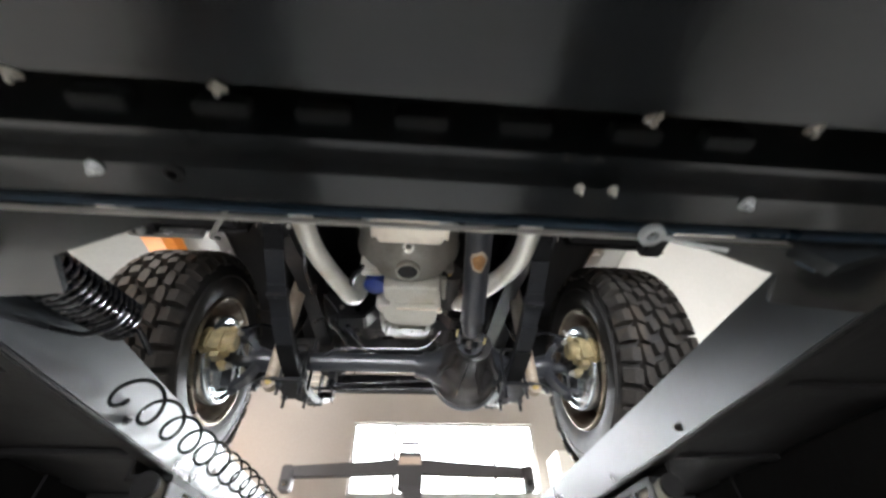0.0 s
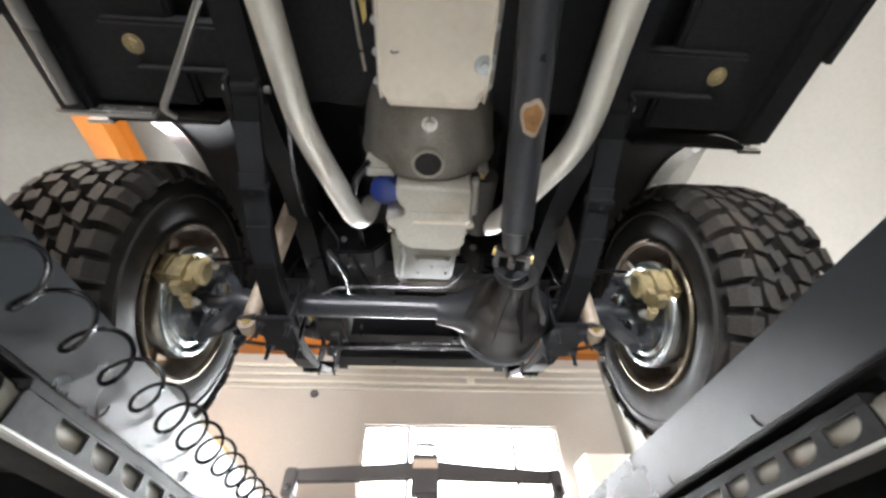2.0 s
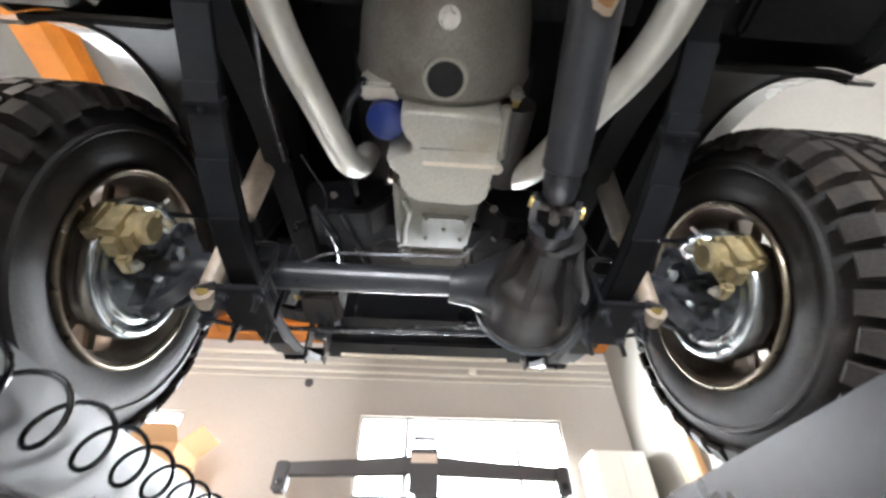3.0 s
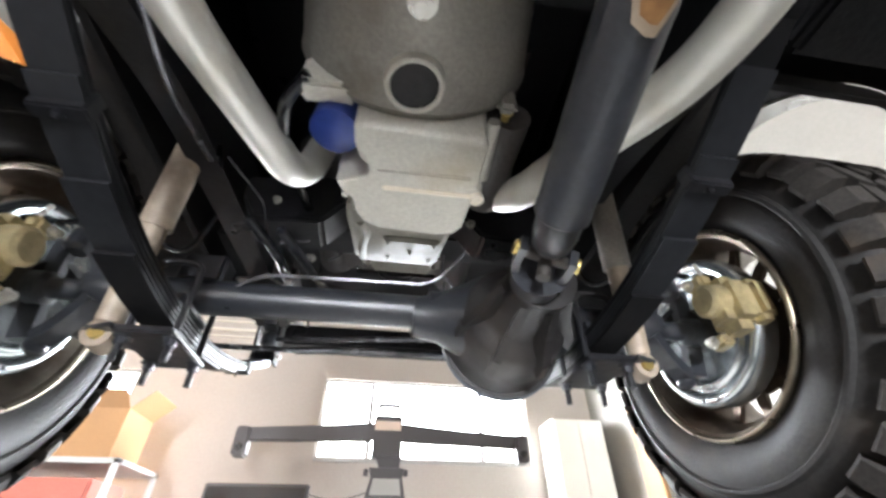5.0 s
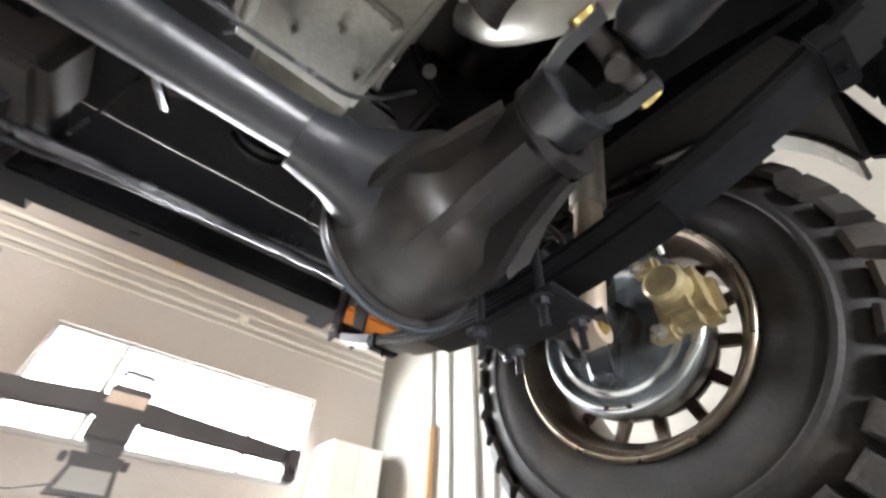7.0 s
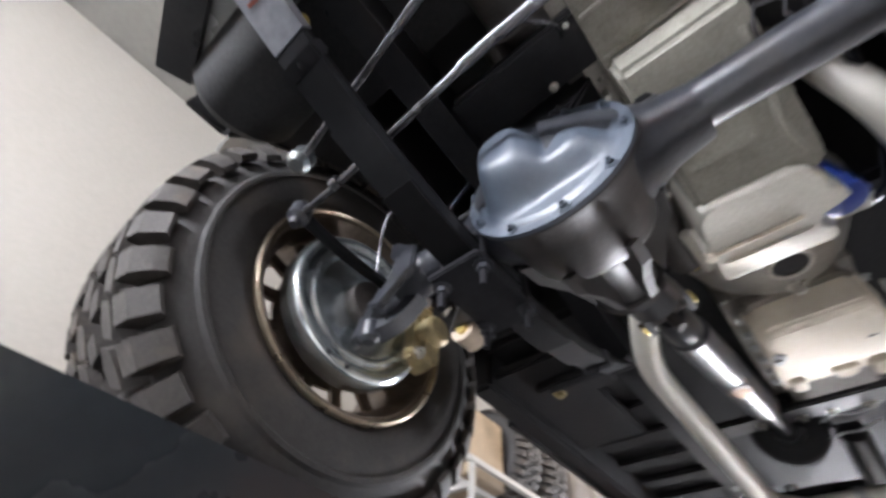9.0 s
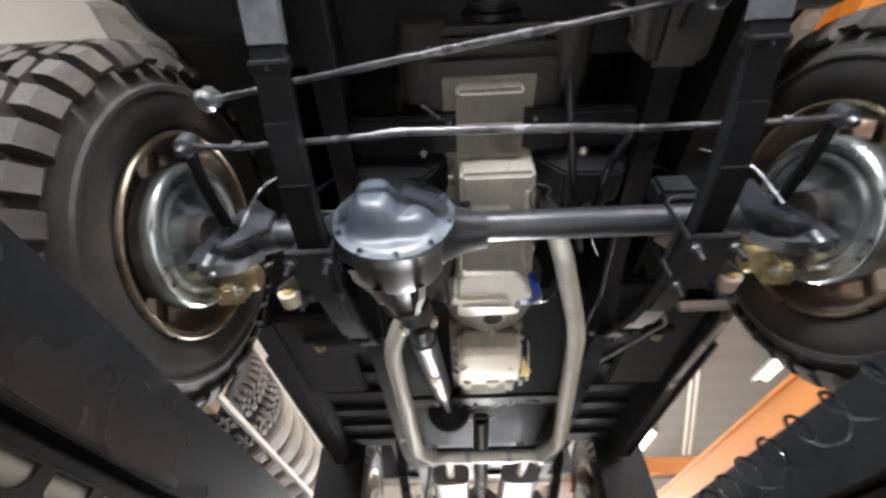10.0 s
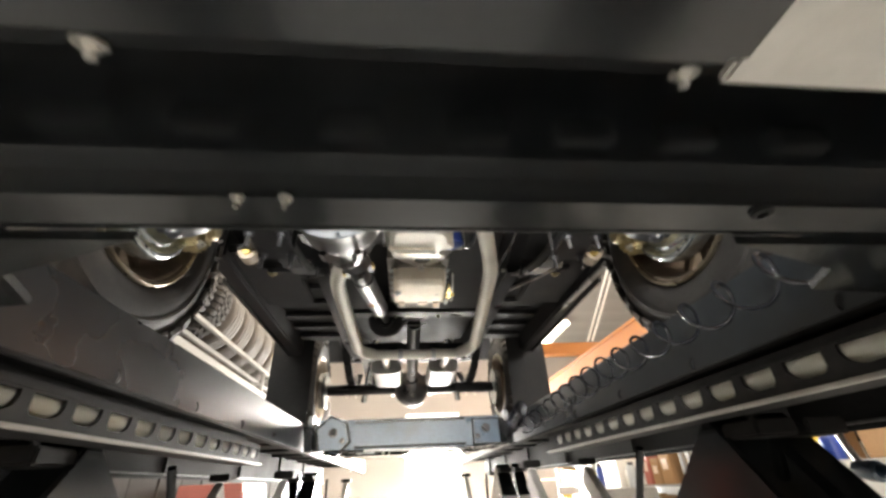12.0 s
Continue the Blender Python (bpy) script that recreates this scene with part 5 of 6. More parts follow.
# bell housing
b = lathe(bmesh.new(), [(0.0, 0.0), (0.0, 0.198), (0.015, 0.205), (0.03, 0.2), (0.12, 0.188), (0.18, 0.172), (0.2, 0.16), (0.2, 0.0)], (EX - 0.01, -0.432, 2.375), (0, -1, 0), 40)
BH = part("bell_housing", b, "bell", T, "dull cast-aluminium bell housing")
HX = Vector((-0.038, -0.49, 2.181))
b = lathe(bmesh.new(), [(0.0, 0.036), (-0.012, 0.037), (-0.014, 0.04), (-0.012, 0.044), (0.005, 0.047)], HX, (0, 0.03, 1), 30)
part("access_ring", b, "alu", BH, "light rim round the access hole")
part("access_hole", lathe(bmesh.new(), [(-0.008, 0.0), (-0.008, 0.0365), (0.01, 0.0365), (0.01, 0.0)], HX, (0, 0.03, 1), 30), "under", BH, "dark access hole")
part("housing_bolt", hexbolt(bmesh.new(), (-0.038, -0.596, 2.195), (0, -0.1, -1), 0.014, 0.02), "bolt", BH, "bright flanged bolt")
for s in (-1, 1):
    part("housing_ear", boxed(*sorted((EX + s * 0.13, EX + s * 0.165)), -0.455, -0.435, 2.21, 2.28, 0.008), "bell", BH)
    part("ear_bolt", hexbolt(bmesh.new(), (EX + s * 0.15, -0.435, 2.225), (0, 1, 0), 0.008, 0.03), "ybolt", BH)
# gearbox and its pan
GB = part("gearbox", boxed(EX - 0.15, EX + 0.15, -1.25, -0.63, 2.236, 2.55, 0.04), "bell", T, "dusty automatic gearbox case")
PX0, PX1 = EX - 0.145, EX + 0.137
flange = [(PX0 + 0.045, -0.637), (PX1 - 0.045, -0.64), (PX1 - 0.008, -0.69), (PX1 + 0.004, -1.03), (PX1 - 0.04, -1.075), (PX0 + 0.0, -1.07), (PX0 - 0.008, -1.06), (PX0 + 0.006, -0.69)]
b = plate(bmesh.new(), flange, 2.222, 2.236, "z")
# Darker flange metal puts in the shaded outline round the bowl.
PN = part("gearbox_pan", b, "bell", T, "pale bare-metal gearbox oil pan", smooth=0)
b = plate(bmesh.new(), [(-0.655, 2.224), (-0.66, 2.15), (-0.675, 2.139), (-0.868, 2.136), (-0.886, 2.142), (-0.948, 2.18), (-0.966, 2.188), (-1.03, 2.194), (-1.045, 2.224)], PX0 + 0.016, PX1 - 0.02, "x")
corner = [e for e in b.edges if all(v.co.y > -0.68 for v in e.verts) and abs(e.verts[0].co.x - e.verts[1].co.x) < 0.001]
bmesh.ops.bevel(b, geom=corner, offset=0.032, segments=3, affect="EDGES", clamp_overlap=True)
b.normal_update()
sharp = [e for e in b.edges if len(e.link_faces) == 2 and e.calc_face_angle(0) > 0.6]
bmesh.ops.bevel(b, geom=sharp, offset=0.01, segments=3, affect="EDGES", clamp_overlap=True)
part("pan_bowl", b, "pan", PN)
for x0, x1, y1 in ((-0.152, -0.116, -0.972), (0.037, 0.07, -0.968)):
    part("pan_emboss", boxed(x0, x1, -1.043 if x0 < 0 else -1.022, y1, 2.168, 2.197, 0.003), "pan", PN)
b = plate(bmesh.new(), [(-0.058 + 0.027 * math.cos(t), -0.985 + 0.027 * math.sin(t)) for t in np.linspace(math.pi, 2 * math.pi, 13)] + [(-0.031, -0.964), (-0.085, -0.964)], 2.168, 2.197, "z")
bmesh.ops.recalc_face_normals(b, faces=list(b.faces))
bmesh.ops.bevel(b, geom=list(b.edges), offset=0.0025, segments=2, affect="EDGES", clamp_overlap=True)
part("pan_emboss", b, "pan", PN)
part("pan_dent", sweep(bmesh.new(), [(-0.128, -0.79, 2.1352), (-0.122, -0.786, 2.1352), (-0.11, -0.789, 2.1352)], [(-0.002, -0.0008), (0.002, -0.0008), (0.002, 0.0008), (-0.002, 0.0008)]), "cast", PN, "small dark scrape")
b = lathe(bmesh.new(), [(0, 0.0), (0, 0.009), (0.008, 0.01), (0.01, 0.02), (0.016, 0.024)], (0.076, -0.77, 2.124), (0, 0, 1), 18)
part("drain_plug", b, "galv", PN, "grey drain plug")
for k in range(6):
    y = -0.69 - k * 0.067
    part("pan_bolt", hexbolt(bmesh.new(), (PX1 - 0.008, y, 2.222), (0, 0, -1), 0.007, 0.009), "galv", PN)
    part("pan_bolt", hexbolt(bmesh.new(), (PX0 + 0.004, y, 2.222), (0, 0, -1), 0.007, 0.009), "galv", PN)
b = plate(bmesh.new(), [(-0.19, -0.985), (-0.205, -0.98), (-0.212, -0.955), (-0.203, -0.93), (-0.207, -0.9), (-0.196, -0.86), (-0.19, -0.82), (-0.184, -0.83), (-0.183, -0.9), (-0.188, -0.94), (-0.182, -0.965)], 2.2, 2.214, "z")
bmesh.ops.recalc_face_normals(b, faces=list(b.faces))
part("shift_bracket", b, "ybolt", GB, "brassy bent shift bracket", smooth=0)
part("shift_lever", boxed(-0.202, -0.184, -1.07, -1.01, 2.2, 2.215, 0.003), "galv", GB)
part("shift_cable", tubed([(-0.196, -0.715, 2.215), (-0.205, -0.8, 2.21), (-0.216, -0.93, 2.205), (-0.218, -1.0, 2.21)], 0.004, 0.05, 8), "bolt", GB)
part("cable_end", cyl(bmesh.new(), (-0.217, -0.955, 2.205), (-0.219, -1.03, 2.21), 0.0075, seg=12), "bolt", GB)
part("cable_grommet", cyl(bmesh.new(), (-0.217, -0.93, 2.2), (-0.217, -0.945, 2.212), 0.011, seg=10), "ybolt", GB)

# transfer case
b = lathe(bmesh.new(), [(0.0, 0.0), (0.0, 0.15), (0.02, 0.158), (0.05, 0.15), (0.13, 0.135), (0.15, 0.142), (0.18, 0.138), (0.24, 0.11), (0.3, 0.07), (0.3, 0.0)], (EX, -1.25, 2.375), (0, -1, 0), 28)
TC = part("transfer_case", b, "under", T, "black transfer case with ribs and bolts")
b = lathe(bmesh.new(), [(0.0, 0.0), (0.0, 0.1), (0.012, 0.108), (0.03, 0.1), (0.1, 0.085), (0.14, 0.06), (0.14, 0)], (0.145, -1.29, 2.2), (0, -1, 0), 24)
part("front_output_housing", b, "under", TC)
part("chain_cover", boxed(EX + 0.02, 0.2, -1.4, -1.3, 2.19, 2.4, 0.03), "under", TC)
for k in range(9):
    a = radians(200 + k * 17)
    part("case_bolt", hexbolt(bmesh.new(), (EX + 0.147 * math.cos(a), -1.275, 2.375 + 0.147 * math.sin(a)), (0, 1, 0), 0.007, 0.012), "bolt", TC)
for k in range(5):
    a = radians(220 + k * 26)
    c0 = Vector((EX + 0.13 * math.cos(a), -1.28, 2.375 + 0.13 * math.sin(a)))
    c1 = Vector((EX + 0.1 * math.cos(a), -1.47, 2.375 + 0.1 * math.sin(a)))
    part("case_rib", sweep(bmesh.new(), [c0, c1], [(-0.004, -0.018), (0.004, -0.018), (0.004, 0.018), (-0.004, 0.018)]), "under", TC)
for x, y, z in ((-0.08, -1.22, 2.18), (0.01, -1.21, 2.18), (0.09, -1.2, 2.18), (-0.16, -1.2, 2.18), (0.2, -1.19, 2.18)):
    part("mount_nut", hexbolt(bmesh.new(), (x, y, 2.186), (0, 0, -1), 0.009, 0.012), "bolt", TC)
part("output_yoke", cyl(bmesh.new(), (0.142, -1.31, 2.19), (0.145, -1.25, 2.185), 0.04), "black", TC)
b = boxed(X(-1, 0.4), X(1, 0.4), -1.23, -1.14, 2.185, 2.205, 0.006)
part("gearbox_crossmember", b, "black", T, "black gearbox crossmember")
part("wiring", tubed([(-0.15, -1.25, 2.21), (-0.05, -1.3, 2.2), (0.02, -1.26, 2.2), (0.08, -1.33, 2.19)], 0.0045, 0.04, 8), "galv", TC, "loose silvery harness")
part("wiring", tubed([(-0.1, -1.42, 2.22), (-0.04, -1.46, 2.215), (0.0, -1.43, 2.21), (0.05, -1.47, 2.215)], 0.004, 0.03, 8), "galv", TC, "loose silvery harness")

# -- exhaust --
LP = [(-0.24, -0.15, 2.42), (-0.244, -0.18, 2.31), (-0.262, -0.235, 2.232), (-0.36, -0.585, 2.172), (-0.402, -1.44, 2.075), (-0.3, -1.535, 2.05)]
RP = [(0.16, -0.14, 2.42), (0.165, -0.2, 2.26), (0.19, -0.27, 2.2), (0.343, -0.595, 2.135), (0.315, -1.44, 2.055), (0.22, -1.535, 2.05)]
part("exhaust_pipe", tubed(LP, 0.034, 0.1, 20), "pipe", T, "bright aluminised exhaust pipe")
part("exhaust_pipe", tubed(RP, 0.034, 0.1, 20), "pipe", T, "bright aluminised exhaust pipe")
XO = part("crossover_pipe", tubed([(-0.33, -1.53, 2.05), (0.25, -1.53, 2.05)], 0.03, seg=18), "pipe", T, "crossover exhaust pipe with welded joints")
for x in (-0.31, -0.15, 0.06, 0.24):
    part("pipe_band", lathe(bmesh.new(), [(-0.014, 0.03), (-0.014, 0.036), (0.014, 0.036), (0.014, 0.03)], (x, -1.53, 2.05), (1, 0, 0), 20), "galv", XO)
for x0, x1 in ((0.05, 0.265), (-0.345, -0.135)):
    c = (x0 + x1) / 2
    b = bmesh.new()
    sec = []
    for i in range(28):
        a = 2 * math.pi * i / 28
        u, v = math.cos(a), math.sin(a)
        sec.append((math.copysign(abs(u) ** 0.45, u) * 0.105, math.copysign(abs(v) ** 0.6, v) * 0.055))
    sweep(b, [(c, -1.83, 2.057), (c, -1.845, 2.057), (c, -2.26, 2.057), (c, -2.275, 2.057)], sec)
    MF = part("muffler", b, "muffler", T, "bright oval steel muffler")
    part("inlet_pipe", tubed([(c, -1.53, 2.05), (c, -1.66, 2.05), (c, -1.84, 2.06)], 0.026, seg=16), "pipe", MF)
    part("tail_pipe", tubed([(c, -2.27, 2.06), (c, -2.4, 2.12), (c, -2.62, 2.26), (c, -3.1, 2.2), (c, -3.5, 2.18)], 0.026, 0.1, 14), "pipe", MF)

# -- chassis --
for s in (-1, 1):
    pts = [(X(s, 0.435), 0.95, 2.43), (X(s, 0.435), 0.62, 2.43), (X(s, 0.435), 0.3, 2.42), (X(s, 0.44), -0.35, 2.36), (X(s, 0.445), -0.66, 2.265), (X(s, 0.44), -1.8, 2.25), (X(s, 0.42), -2.2, 2.28), (X(s, 0.42), -2.5, 2.4), (X(s, 0.42), -2.95, 2.4), (X(s, 0.42), -3.5, 2.3)]
    sec = [(-0.034, -0.075), (0.034, -0.075), (0.034, 0.075), (-0.034, 0.075)]
    FR = part("frame_rail", sweep(bmesh.new(), rounded(pts, 0.12), sec), "black", T, "black boxed frame rail")
    for y in (-0.74,):
        part("mount_bracket", boxed(*span(s, 0.47, 0.76), y - 0.05, y + 0.05, 2.232, 2.29, 0.008), "under", FR)
        part("mount_bolt", hexbolt(bmesh.new(), (X(s, 0.695), y, 2.232), (0, 0, -1), 0.015, 0.012), "zinc", FR, "dulled yellow body-mount bolt")
        part("mount_arm", boxed(*span(s, 0.48, 0.7), y + 0.045, y + 0.053, 2.21, 2.235, 0.002), "under", FR)
    for y in (-1.6, -2.05):
        part("rail_bolt", hexbolt(bmesh.new(), (X(s, 0.44), y, 2.175), (0, 0, -1), 0.01, 0.01), "galv", FR)
for y, z in ((0.72, 2.3), (-2.12, 2.24), (-3.35, 2.28)):
    part("crossmember", boxed(X(-1, 0.4), X(1, 0.4), y - 0.05, y + 0.05, z - 0.03, z + 0.05, 0.008), "black", T)
b = boxed(X(-1, 0.4), X(1, 0.4), 0.08, 0.2, 2.36, 2.4, 0.01)
part("engine_crossmember", b, "black", T)

# -- body seen from below --
BXL, BXR = -0.985, 0.905
b = boxed(BXL + 0.02, BXR - 0.02, -2.2, -0.56, 2.36, 2.38)
box(b, X(-1, 0.66), X(1, 0.66), -3.45, -2.2, 2.5, 2.52)
FL = part("floor_pan", b, "under", T, "black undercoated cab floor", smooth=0)
for s in (-1, 1):
    for y in np.arange(-2.05, -0.75, 0.22):
        part("floor_rib", boxed(*span(s, 0.5, 0.86), y - 0.05, y + 0.05, 2.335, 2.36, 0.012), "under", FL)
    for y in np.arange(-3.3, -2.3, 0.25):
        part("floor_rib", boxed(*span(s, 0.08, 0.6), y - 0.05, y + 0.05, 2.47, 2.5, 0.012), "under", FL)
    xe = BXR if s > 0 else BXL
    a0, a1 = sorted((xe - s * 0.085, xe))
    RC = part("rocker_panel", boxed(a0, a1, -2.15, -0.56, 2.225, 2.42, 0.012), "under", T, "black rocker panel")
    a0, a1 = sorted((xe - s * 0.012, xe + s * 0.004))
    part("pinch_weld", boxed(a0, a1, -2.1, -0.79, 2.212, 2.232), "under", RC, smooth=0)
    a0, a1 = sorted((xe - s * 0.35, xe - s * 0.08))
    part("inner_sill", boxed(a0, a1, -1.2, -0.58, 2.26, 2.3, 0.01), "under", RC)
    a0, a1 = sorted((xe - s * 0.03, xe))
    part("body_side", boxed(a0, a1, -2.15, -0.56, 2.42, 3.16, 0.01), "black", RC, "glossy black body side")
    a2, a3 = sorted((xe - s * 0.1, xe - s * 0.07))
    part("cab_pillar", boxed(a2, a3, -0.64, -0.58, 3.16, 3.72, 0.01), "black", RC)
    part("cab_pillar", boxed(a2, a3, -2.14, -2.02, 3.16, 3.72, 0.01), "black", RC)
    part("cab_pillar", boxed(a2, a3, -1.4, -1.33, 3.16, 3.72, 0.01), "black", RC)
    part("bed_side", boxed(a0, a1, -3.5, -2.17, 2.75, 3.12, 0.01), "black", RC)
part("seat_support_tube", tubed([(BXL + 0.06, -1.2, 2.23), (BXL + 0.06, -0.6, 2.21)], 0.016), "fender", T, "grey side tube")
part("clutch_rod", tubed([(-0.69, -0.57, 2.22), (-0.703, -0.598, 2.2), (-0.428, -0.99, 2.2)], 0.0085, 0.02), "brake", T, "grey diagonal brace rod")
# Pale plate paints the light falling on the black rocker's end.
part("rocker_end", boxed(-1.0, -0.75, -0.572, -0.552, 2.226, 2.27, 0.006), "fender", T, "pale plate put in for the lit end of the rocker")
part("tailgate", boxed(BXL + 0.03, BXR - 0.03, -3.5, -3.46, 2.52, 3.12, 0.01), "black", T)
part("cab_rear_wall", boxed(BXL + 0.03, BXR - 0.03, -2.17, -2.14, 2.38, 3.3, 0.01), "under", T)
part("cab_roof", boxed(BXL + 0.06, BXR - 0.06, -2.15, -0.58, 3.72, 3.77, 0.02), "black", T)
part("hood", boxed(BXL + 0.02, BXR - 0.02, -0.58, 0.68, 3.15, 3.2, 0.02), "black", T, "glossy black hood")
part("cab_interior", boxed(BXL + 0.1, BXR - 0.1, -2.1, -0.62, 2.4, 3.1, 0.02), "under", T)
part("firewall", boxed(BXL + 0.05, BXR - 0.05, -0.58, -0.55, 2.38, 3.15, 0.01), "under", T)
part("radiator_support", boxed(BXL, BXR, 0.58, 0.61, 2.5, 3.15, 0.01), "under", T)
part("splash_shield", boxed(X(-1, 0.6), X(1, 0.6), 0.3, 0.62, 2.48, 2.5, 0.008), "under", T)
for s in (-1, 1):
    # wheel house and fender lip
    xo = s * 0.955 - 0.012

    def arch(deg, e=0.0):
        c, v = math.cos(radians(deg)), math.sin(radians(deg))
        return 0.03 + (0.52 + e) * math.copysign(abs(c) ** 0.83, c), 2.25 + (0.45 + e) * abs(v) ** 0.83
    degs = np.linspace(28, 172, 40)
    b = bmesh.new()
    rows = [[b.verts.new((x, *arch(a, e))) for x, e in ((X(s, 0.62), 0.0), (xo - s * 0.002, 0.0), (xo - s * 0.002, 0.012), (X(s, 0.62), 0.012))] for a in degs]
    for u, v in zip(rows, rows[1:]):
        for k in range(4):
            b.faces.new((u[k], u[(k + 1) % 4], v[(k + 1) % 4], v[k]))
    b.faces.new(rows[0])
    b.faces.new(reversed(rows[-1]))
    WH = part("wheel_house", b, "under", T, "black wheel-house liner")
    b = sweep(bmesh.new(), [(xo, *arch(a, -0.006)) for a in degs], [(-0.012 if s < 0 else -0.06, -0.005), (0.06 if s < 0 else 0.012, -0.005), (0.06 if s < 0 else 0.012, 0.005), (-0.012 if s < 0 else -0.06, 0.005)])
    part("fender_lip", b, "fender", T, "pale painted fender lip")
    a0, a1 = sorted((X(s, 0.6), X(s, 0.62)))
    part("inner_apron", boxed(a0, a1, -0.54, 0.6, 2.4, 3.15), "under", WH, smooth=0)
    # outer fender skin above the arch
    poly = [(0.62, 2.5), (0.62, 3.17), (-0.55, 3.17), (-0.55, 2.3)] + [arch(a, 0.014) for a in reversed(degs)]
    a0, a1 = sorted((xo - s * 0.004, xo + s * 0.01))
    part("fender", plate(bmesh.new(), poly, a0, a1, "x"), "under", T, "black front fender", smooth=0)
# bumper
b = sweep(bmesh.new(), rounded([(X(-1, 0.9), 0.664, 2.53), (X(-1, 0.48), 0.8, 2.53), (X(1, 0.48), 0.8, 2.53), (X(1, 0.9), 0.664, 2.53)], 0.1), [(-0.042, -0.08), (0.042, -0.08), (0.042, 0.08), (-0.042, 0.08)])
BP = part("front_bumper", b, "black", T, "black steel front bumper")
for s in (-1, 1):
    b = plate(bmesh.new(), [(X(s, 0.44), 0.8), (X(s, 0.54), 0.56), (X(s, 0.8), 0.58), (X(s, 0.86), 0.62), (X(s, 0.83), 0.67)], 2.47, 2.478, "z")
    part("bumper_plate", b, "fender", BP, "pale grey plate behind the bumper", smooth=0)
    part("bumper_bracket", boxed(*span(s, 0.5, 0.545), 0.56, 0.64, 2.34, 2.47, 0.008), "axle", BP)
    for y in (0.6, 0.72):
        part("bumper_bolt", hexbolt(bmesh.new(), (X(s, 0.47), y, 2.47), (0, 0, -1), 0.012, 0.024), "galv", BP)
    part("zinc_bolt", hexbolt(bmesh.new(), (X(s, 0.53), 0.52, 2.38), (0, 0.4, -1), 0.012, 0.012), "ybolt", BP, "yellow zinc bolt")
    # bulging corner of the liner ahead of the tyre
    b = lathe(bmesh.new(), [(0.0, 0.0), (0.0, 0.11), (0.03, 0.135), (0.25, 0.14), (0.28, 0.12), (0.28, 0.0)], (X(s, 0.6), 0.52, 2.52), (s, 0, 0), 24)
    part("liner_corner", b, "under", T, "black rounded liner corner")
# brake lines and wires
for pts, r, mt in (([(0.14, 0.36, 2.42), (0.13, 0.4, 2.28), (0.19, 0.39, 2.25), (0.2, 0.38, 2.33)], 0.004, "rod"), ([(-0.3, 0.43, 2.48), (-0.31, 0.46, 2.3), (-0.3, 0.42, 2.22)], 0.004, "rod"),
                   ([(-0.45, -1.3, 2.23), (-0.42, -0.75, 2.2), (-0.4, -0.58, 2.2), (-0.42, -0.42, 2.21), (-0.44, -0.2, 2.28)], 0.006, "rod"), ([(0.12, 0.12, 2.42), (0.1, 0.2, 2.32), (0.16, 0.26, 2.3)], 0.004, "rod"),
                   ([(X(-1, 0.5), 0.05, 2.03), (X(-1, 0.3), -0.02, 2.125), (0.05, -0.03, 2.125), (0.12, -0.06, 2.2)], 0.004, "rod")):
    part("brake_line", tubed(pts, r, 0.04, 8), mt, T, "thin steel brake line")
# bracket at the driver-side spring
part("bump_stop", boxed(-0.53, -0.43, 0.02, 0.09, 2.12, 2.2, 0.01), "axle", T, "black axle bracket")

# -- rear axle --
RZ = AZ
b = cyl(bmesh.new(), (X(-1, 0.72), RY, RZ), (X(1, 0.72), RY, RZ), 0.045, seg=24)
lathe(b, [(-0.13, 0.0), (-0.13, 0.09), (-0.08, 0.14), (0.02, 0.15), (0.1, 0.12), (0.18, 0.07), (0.3, 0.05), (0.3, 0)], (XC, RY, RZ), (0, 1, 0.08), 32)
RA = part("rear_axle", b, "black", T, "black rear axle with a central differential")
for s in (-1, 1):
    part("backing_plate", lathe(bmesh.new(), [(0.0, 0.04), (0.0, 0.15), (0.05, 0.15), (0.05, 0.04)], (X(s, 0.73), RY, RZ), (s, 0, 0), 36), "rotor", RA, "zinc-plated brake backing plate")
    pts = [(X(s, 0.52), RY + y, 2.14 + 0.2 * (y / 0.65) ** 2) for y in np.linspace(-0.68, 0.68, 20)]
    b = bmesh.new()
    for k, cut in enumerate((0, 2, 4, 6)):
        sweep(b, [(x, y, z - k * 0.009) for x, y, z in pts[cut:len(pts) - cut]], [(-0.03, -0.004), (0.03, -0.004), (0.03, 0.004), (-0.03, 0.004)])
    part("rear_leaf_spring", b, "spring", RA)
    part("rear_shock", tubed([(X(s, 0.42), RY - 0.1, 1.99), (X(s, 0.3), RY + 0.3, 2.45)], 0.026), "rotor", RA, "bright shock absorber")
    part("rear_u_bolt", tubed([(X(s, 0.48), RY, 2.0), (X(s, 0.48), RY, 2.2), (X(s, 0.56), RY, 2.2), (X(s, 0.56), RY, 2.0)], 0.008, 0.03, 8), "bolt", RA)
for s in (-1, 1):
    b = boxed(*span(s, 0.77, 1.08), RY + 0.49, RY + 0.5, 1.7, 2.52, 0.003)
    part("mud_flap", b, "under", T, "black rubber mud flap ahead of the rear tyre")
part("rear_drive_shaft", tubed([(EX, -1.55, 2.26), (EX, -2.36, 2.1)], 0.045, seg=22), "black", T, "black rear drive shaft")

